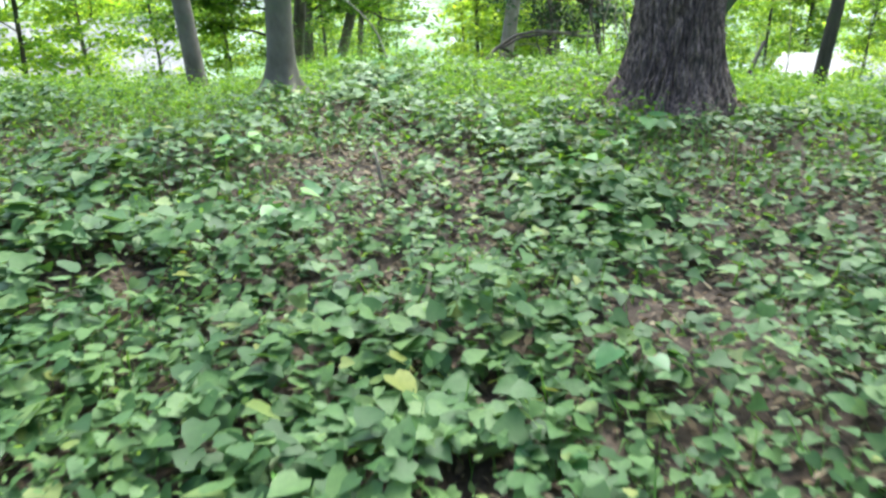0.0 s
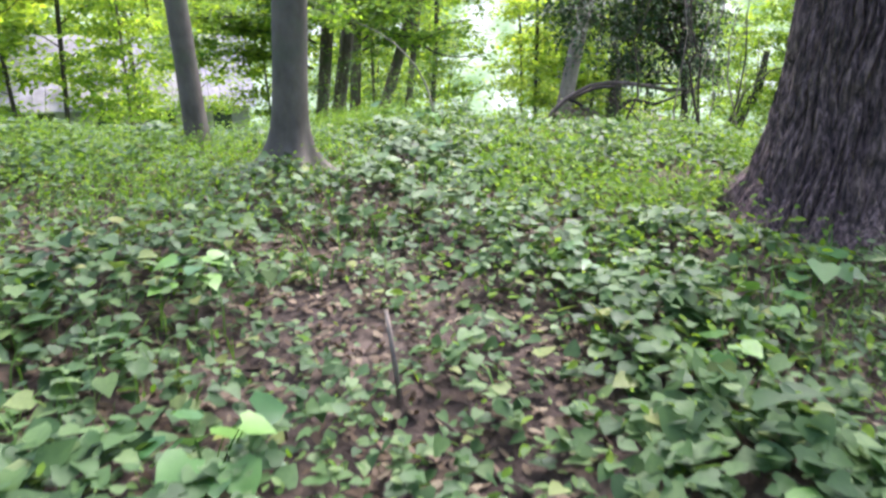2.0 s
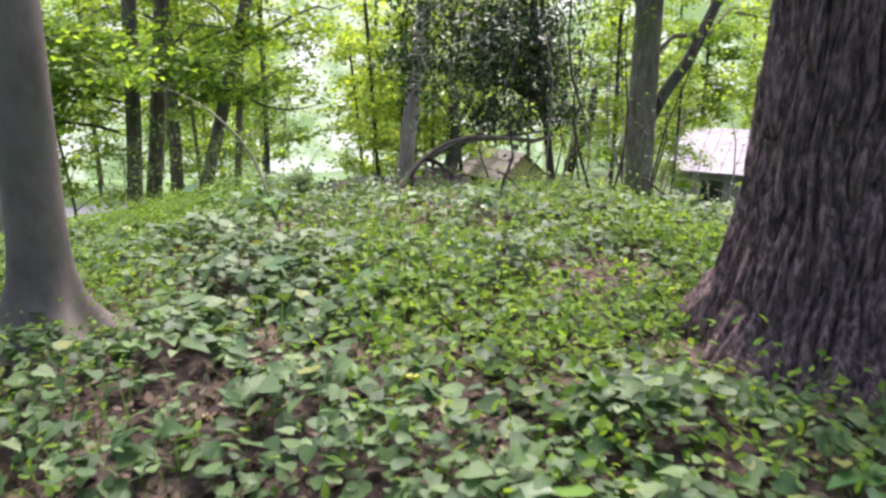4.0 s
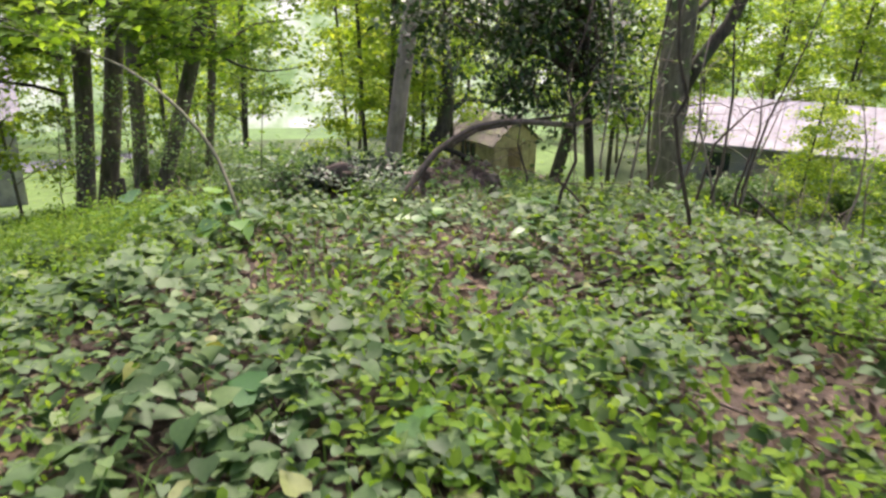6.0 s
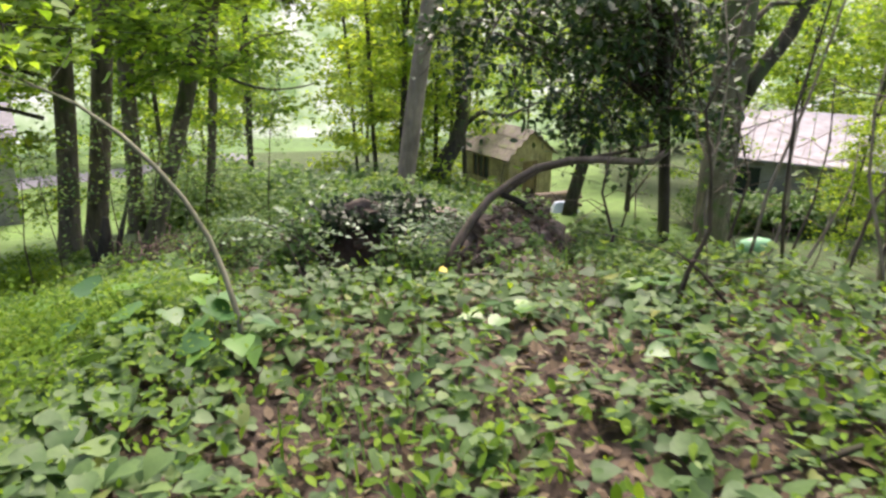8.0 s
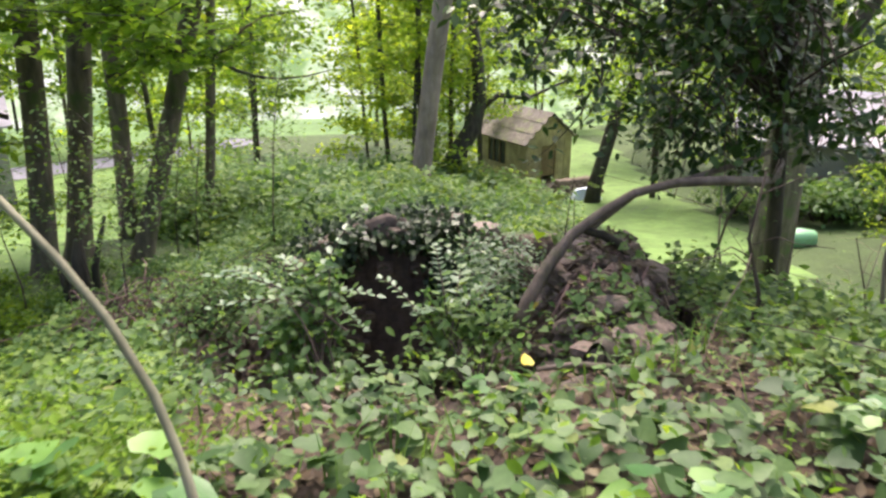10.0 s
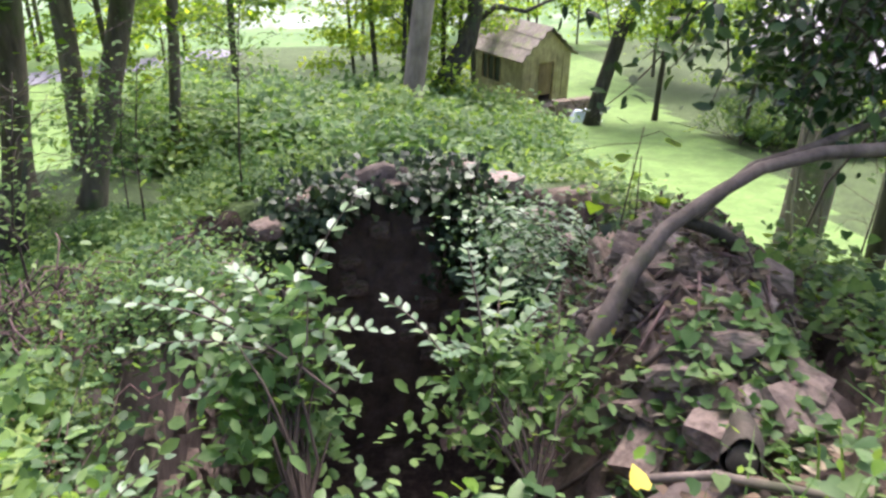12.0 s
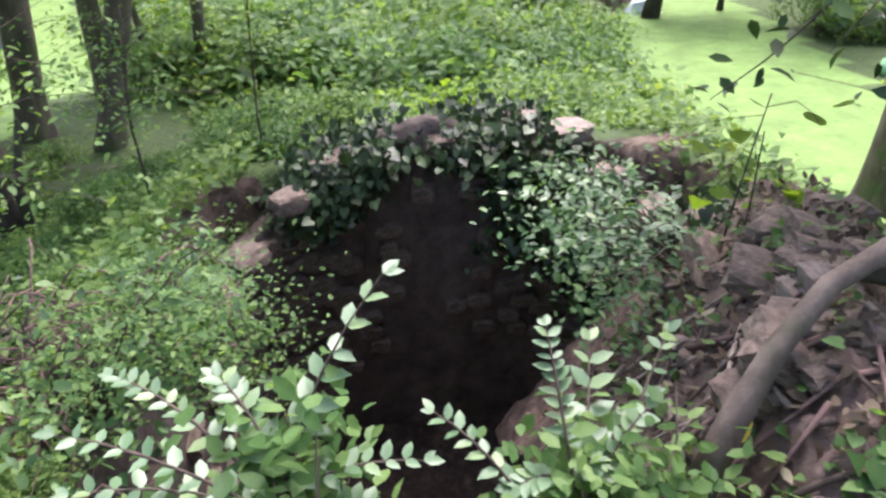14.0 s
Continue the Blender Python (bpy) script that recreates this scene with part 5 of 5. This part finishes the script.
me = leaf_mesh("fern_patch", [leaves(OVAL, pos, rng.uniform(0.016, 0.042, 15000), rng.uniform(0, 6.28, 15000), rng.normal(0.1, 0.4, 15000), rng.normal(0, 0.35, 15000), rng)], LEAF_LIME)
tagged(new("fern_patch", me), "soft bright lime-green feathery patch of low plants", "ground plants", kind="stuff")
wx, wy = rng.uniform(-11, 11, 42000), rng.uniform(-7, 17, 42000)
k = ((np.abs(wx - 0.2) > 1.2 + 0.7 * np.clip(wy, 0, 7.5)) | (wy < 1.2)) & free_ground(wx, wy) & ~lawn_at(wx, wy)
wx, wy = wx[k], wy[k]
n = len(wx)
pos = np.stack([wx, wy, ground_z(wx, wy) + np.abs(rng.normal(0.1, 0.06, n))], 1)
me = leaf_mesh("outer_cover", [leaves(HEART, pos, rng.uniform(0.06, 0.12, n), rng.uniform(0, 6.28, n), rng.normal(-0.1, 0.3, n), rng.normal(0, 0.3, n), rng)], LEAF_GROUND)
tagged(new("outer_cover", me), "broad green leaves covering the rest of the hilltop", "ground plants", kind="stuff")
# small-leaved weeds between the broad leaves
x, y = spots(60000, -5.5, 5.5, 0.9, 13.5)
q = field_noise(x, y, 1.1, 40.0)
keep = rng.uniform(0, 1, len(x)) < np.clip(np.where((y < 4.2) & (x < 1.0), 0.7, 0.25) + 1.2 * q, 0.02, 0.95)
x, y = x[keep], y[keep]
n = len(x)
pos = np.stack([x, y, ground_z(x, y) + np.abs(rng.normal(0.09, 0.06, n))], 1)
me = leaf_mesh("small_weeds", [leaves(OVAL, pos, rng.uniform(0.025, 0.05, n), rng.uniform(0, 6.28, n), rng.normal(0.1, 0.45, n), rng.normal(0, 0.4, n), rng)], LEAF_BUSH)
tagged(new("small_weeds", me), "fine small-leaved weeds among the ground cover", "ground plants", kind="stuff")
# grass tufts
x, y = spots(22000, -4.5, 4.5, 0.9, 13.2)
q = field_noise(x, y, 0.8, 60.0)
keep = rng.uniform(0, 1, len(x)) < np.clip(np.where(y > 12, 0.35, 0.12) + 1.5 * q, 0.0, 0.9)
x, y = x[keep], y[keep]
n = len(x)
pos = np.stack([x, y, ground_z(x, y)], 1)
me = leaf_mesh("grass", [leaves(BLADE, pos, rng.uniform(0.12, 0.3, n), rng.uniform(0, 6.28, n), rng.normal(0.95, 0.3, n), rng.normal(0, 0.2, n), rng, 0.5)], GRASS)
tagged(new("grass", me), "thin green grass blades among the leaves", "grass", kind="stuff")
# dead leaves on the soil
x, y = spots(70000, -6, 6.4, 0.8, 15.0, True)
n = len(x)
pos = np.stack([x, y, ground_z(x, y) + np.abs(rng.normal(0.012, 0.012, n)) + 0.004], 1)
me = leaf_mesh("leaf_litter", [leaves(OVAL, pos, rng.uniform(0.03, 0.09, n), rng.uniform(0, 6.28, n), rng.normal(0.05, 0.25, n), rng.normal(0, 0.3, n), rng, 0.5)], LITTER)
tagged(new("leaf_litter", me), "dry brown and tan dead leaves on the soil", "leaf litter", kind="stuff")


# single broad-leaved plants that stand out
def broad_plant(x, y, height, count, size, seed):
    r2 = np.random.default_rng(seed)
    t = thing("broadleaf_plant", "broad-leaved woodland plant with large green leaves", "plant", (x, y, gz(x, y)), "broad-leaved plants")
    for i in range(count):
        a = i * 2.4 + r2.uniform(-0.4, 0.4)
        d = height * r2.uniform(0.25, 0.75)
        p = Vector((d * math.cos(a), d * math.sin(a), height * r2.uniform(0.55, 1.05)))
        g = Geo()
        g.tube(curve_pts((0, 0, -0.02), p, 4, (0, 0, 0.03)), [0.004, 0.0035, 0.003, 0.002], 5, cap=False)
        part("stem", g, GRASS, t)
        ob = new("leaf", BROAD_LEAF)
        ob.parent = t
        s = size * r2.uniform(0.75, 1.2)
        ob.location, ob.scale = p, (s * 1.05, s, s)
        ob.rotation_euler = (r2.normal(-0.3, 0.2), r2.normal(0, 0.2), a - math.pi / 2 + r2.normal(0, 0.3))


for i, (x, y, hh, c, s) in enumerate(((-1.0, 4.25, 0.28, 12, 0.135), (0.55, 6.0, 0.26, 9, 0.14), (-0.45, 8.9, 0.2, 8, 0.15), (0.12, 8.5, 0.2, 7, 0.12), (-1.15, 11.7, 0.32, 10, 0.16), (-1.55, 11.9, 0.3, 9, 0.15), (-0.85, 11.35, 0.24, 8, 0.14),
                                     (-0.5, 1.9, 0.16, 7, 0.1), (0.35, 2.1, 0.15, 7, 0.1), (0.75, 2.6, 0.2, 7, 0.11), (-0.25, 1.75, 0.14, 6, 0.1), (1.0, 5.2, 0.2, 8, 0.12), (1.35, 5.7, 0.22, 8, 0.13), (0.9, 4.1, 0.18, 7, 0.11),
                                     (0.3, 6.3, 0.2, 7, 0.12), (-1.6, 5.7, 0.24, 8, 0.14), (1.2, 11.0, 0.18, 7, 0.12), (0.5, 11.6, 0.16, 7, 0.11), (-1.9, 12.4, 0.25, 8, 0.15), (0.2, 12.6, 0.18, 7, 0.11), (1.7, 6.1, 0.22, 8, 0.14), (1.5, 11.9, 0.2, 7, 0.13))):
    broad_plant(x, y, hh, c, s, 200 + i)
for i, (x, y) in enumerate(((0.41, 12.88), (0.15, 7.1), (1.35, 2.9), (0.71, 13.9))):
    ob = new("fallen_leaf", YELLOW_LEAF)
    ob.location, ob.scale, ob.rotation_euler = (x, y, gz(x, y, False) + 0.12), (0.07, 0.08, 0.07), (0.3, 0.2, i * 1.7)
    tagged(ob, "bright yellow fallen leaf on the undergrowth", "leaf", "yellow leaves")


# ---- shed, stone steps and buildings below ----
def turned(x, y, z, deg):
    return pose(x, y, z, 0, 0, deg)


def slab(name, lo, hi, mat, parent, label=""):
    g = Geo()
    g.box(lo, hi)
    return part(name, g, mat, parent, label, False)


sx, sy = 10.06, 47.46
shed = thing("shed", "old yellowish wooden shed with weathered shingle roof", "shed")
shed.matrix_world = turned(sx, sy, -9.43, 25)
W, L, E, P = 1.54, 2.0, 2.75, 4.0
slab("floor_slab", (-W, -L, 0.0), (W, L, 0.55), STONE, shed)
# front wall with a door opening
slab("front_wall", (-W, -L, 0.5), (-0.45, -L + 0.12, E), PLANK, shed)
slab("front_wall", (0.4, -L, 0.5), (W, -L + 0.12, E), PLANK, shed)
slab("front_wall", (-0.45, -L, 2.35), (0.4, -L + 0.12, E), PLANK, shed)
for yy in (-L, L - 0.12):
    g = Geo()
    g.add([(-W, yy, E), (W, yy, E), (0, yy, P), (-W, yy + 0.12, E), (W, yy + 0.12, E), (0, yy + 0.12, P)], [[0, 1, 2], [3, 5, 4], [0, 3, 4, 1], [1, 4, 5, 2], [2, 5, 3, 0]])
    part("gable", g, PLANK, shed, "", False)
slab("back_wall", (-W, L - 0.12, 0.5), (W, L, E), PLANK, shed)
slab("side_wall", (W - 0.12, -L + 0.12, 0.5), (W, L - 0.12, E), PLANK, shed)
slab("side_wall", (-W, -L + 0.12, 0.5), (-W + 0.12, -0.4, E), PLANK, shed)
slab("side_wall", (-W, 1.1, 0.5), (-W + 0.12, L - 0.12, E), PLANK, shed)
slab("side_wall", (-W, -0.4, 0.5), (-W + 0.12, 1.1, 1.3), PLANK, shed)
slab("side_wall", (-W, -0.4, 2.5), (-W + 0.12, 1.1, E), PLANK, shed)
win = slab("window", (-W + 0.05, -0.4, 1.3), (-W + 0.07, 1.1, 2.5), GLASS_DARK, shed, "dark dusty window")
for a in (-0.4, 0.1, 0.6, 1.05):
    slab("window_bar", (-W - 0.02, a, 1.3), (-W + 0.04, a + 0.05, 2.5), DOOR_WOOD, win)
door = slab("door", (-0.43, -L + 0.03, 0.85), (0.38, -L + 0.08, 2.33), DOOR_WOOD, shed, "brown plank door above a dark gap")
slab("door_frame", (-0.52, -L - 0.03, 0.5), (-0.45, -L + 0.1, 2.42), DOOR_WOOD, shed)
slab("door_frame", (0.4, -L - 0.03, 0.5), (0.47, -L + 0.1, 2.42), DOOR_WOOD, shed)
slab("door_frame", (-0.52, -L - 0.03, 2.36), (0.47, -L + 0.1, 2.44), DOOR_WOOD, shed)
for i in range(11):
    yy = -L + 0.14 + i * 0.36
    slab("batten", (-W - 0.025, yy, 0.5), (-W - 0.002, yy + 0.04, 1.28 if -0.5 < yy < 1.1 else E), PLANK, shed)
for i in range(8):
    xx = -W + 0.05 + i * 0.42
    if not -0.6 < xx < 0.5:
        slab("batten", (xx, -L - 0.025, 0.5), (xx + 0.04, -L - 0.002, E), PLANK, shed)
slope_l = math.hypot(W + 0.25, (P - E) * (W + 0.25) / W)
ang = math.atan2(P - E, W)
for s in (-1, 1):
    for r in range(9):
        for c in range(12):
            d = slope_l * r / 9
            m = Matrix.Translation((s * d * math.cos(ang), -L - 0.25 + c * (2 * L + 0.5) / 12 + (0.1 if r % 2 else 0), P + 0.1 - d * math.sin(ang))) @ pose(0, 0, 0, 0, math.degrees(s * ang), 0)
            g = Geo()
            g.box((0 if s > 0 else -slope_l / 8.4, 0.005, 0), (slope_l / 8.4 if s > 0 else 0, (2 * L + 0.5) / 12 - 0.01, 0.03 + 0.012 * ((r * 7 + c * 3) % 3)), m)
            part("shingle", g, SHINGLE, shed, "", False)
slab("doorstep", (-0.7, -L - 0.7, 0.1), (0.7, -L - 0.05, 0.45), STONE_PALE, shed)


def low_wall(label, x0, y0, x1, y1, h, seed):
    r2 = np.random.default_rng(seed)
    t = thing("stone_wall", label, "wall", (x0, y0, gz(x0, y0)))
    ln = math.hypot(x1 - x0, y1 - y0)
    for row in range(int(h / 0.22)):
        d = 0.0
        while d < ln:
            w = r2.uniform(0.35, 0.7)
            k = d / ln
            x, y = x0 + (x1 - x0) * k, y0 + (y1 - y0) * k
            lay(t, STONES[int(r2.integers(0, 5))], (x - x0, y - y0, gz(x, y) - gz(x0, y0) + 0.1 + row * 0.22), (w * 1.15, 0.5, 0.28), (0, 0, math.atan2(y1 - y0, x1 - x0) + r2.normal(0, 0.05)))
            d += w
    return t


low_wall("dark dry stone retaining wall in front of the shed", 10.4, 42.2, 12.9, 43.4, 1.0, 5)
low_wall("low grey stone wall beside the shed's step", 8.0, 42.4, 10.0, 42.2, 0.6, 6)
g = Geo()
pts = [(-0.7, -0.3, 0.0), (0.7, -0.4, 0.0), (0.8, 0.4, 0.0), (-0.6, 0.5, 0.0), (-0.5, -0.1, 0.5), (0.45, -0.1, 0.6), (0.5, 0.2, 0.55), (-0.4, 0.3, 0.45)]
g.add(pts, [[0, 1, 5, 4], [1, 2, 6, 5], [2, 3, 7, 6], [3, 0, 4, 7], [4, 5, 6, 7]])
ob = tagged(new("tarp", g.mesh("tarp", TARP, False)), "crumpled bluish-white plastic sheet on the ground", "tarp")
ob.location = (11.4, 41.3, gz(11.4, 41.3))
# green and white plastic sheet on the lawn below the right slope
g = Geo()
g.tube([(-0.35, 0, 0.12), (-0.25, 0, 0.2), (0, 0, 0.22), (0.25, 0.02, 0.2), (0.36, 0, 0.1)], [0.08, 0.19, 0.22, 0.18, 0.05], 14, 0.2)
ob = tagged(new("plastic_sheet", g.mesh("plastic_sheet", PLASTIC)), "pale green and white plastic sheet heaped on the lawn", "plastic sheet")
bx, by = 14.0, 29.5
ob.location, ob.scale = (bx, by, gz(bx, by) - 0.1), (1.7, 1.6, 1.5)


def house(label, x, y, deg, length, depth, eave, ridge, n_win, drop=0.3):
    t = thing("house", label, "house")
    t.matrix_world = turned(x, y, gz(x, y) - drop, deg)
    eave, ridge = eave + drop, ridge + drop
    l, d = length / 2, depth / 2
    slab("wall", (-l, -d, 0), (l, -d + 0.2, eave), WALL_PALE, t)
    slab("wall", (-l, d - 0.2, 0), (l, d, eave), WALL_PALE, t)
    for xx in (-l, l - 0.2):
        g = Geo()
        g.add([(xx, -d + 0.2, 0), (xx, d - 0.2, 0), (xx, d - 0.2, eave), (xx, 0, ridge - 0.1), (xx, -d + 0.2, eave), (xx + 0.2, -d + 0.2, 0), (xx + 0.2, d - 0.2, 0), (xx + 0.2, d - 0.2, eave), (xx + 0.2, 0, ridge - 0.1), (xx + 0.2, -d + 0.2, eave)],
              [[0, 1, 2, 3, 4], [5, 9, 8, 7, 6], [0, 5, 6, 1], [1, 6, 7, 2], [2, 7, 8, 3], [3, 8, 9, 4], [4, 9, 5, 0]])
        part("wall", g, WALL_PALE, t, "", False)
    for s in (-1, 1):
        n = int(length / 0.6)
        for i in range(n):
            a, b2 = -l - 0.4 + (length + 0.8) * i / n, -l - 0.4 + (length + 0.8) * (i + 1) / n - 0.03
            over = d + 0.5
            ze = ridge - (ridge - eave) * over / d
            g = Geo()
            g.add([(a, 0, ridge), (b2, 0, ridge), (b2, s * over, ze), (a, s * over, ze), (a, 0, ridge + 0.08), (b2, 0, ridge + 0.08), (b2, s * over, ze + 0.08), (a, s * over, ze + 0.08)],
                  [[0, 1, 2, 3], [7, 6, 5, 4], [0, 4, 5, 1], [1, 5, 6, 2], [2, 6, 7, 3], [3, 7, 4, 0]])
            part("roof_panel", g, METAL_ROOF, t, "", False)
    for i in range(n_win):
        xx = -l + length * (i + 0.5) / n_win
        w = slab("window", (xx - 0.5, -d - 0.02, eave - 1.7), (xx + 0.5, -d + 0.02, eave - 0.5), GLASS_DARK, t)
        slab("frame", (xx - 0.58, -d - 0.05, eave - 0.5), (xx + 0.58, -d - 0.021, eave - 0.42), METAL_ROOF, w)
        slab("sill", (xx - 0.58, -d - 0.08, eave - 1.78), (xx + 0.58, -d - 0.021, eave - 1.7), METAL_ROOF, w)
    return t


house("long low building with a pale metal roof", 28.5, 33.5, -37, 24, 9, 2.5, 3.8, 7)
house("house with a pale metal roof behind trees", -22.5, 44.5, 24, 15, 8, 4.6, 7.8, 5)
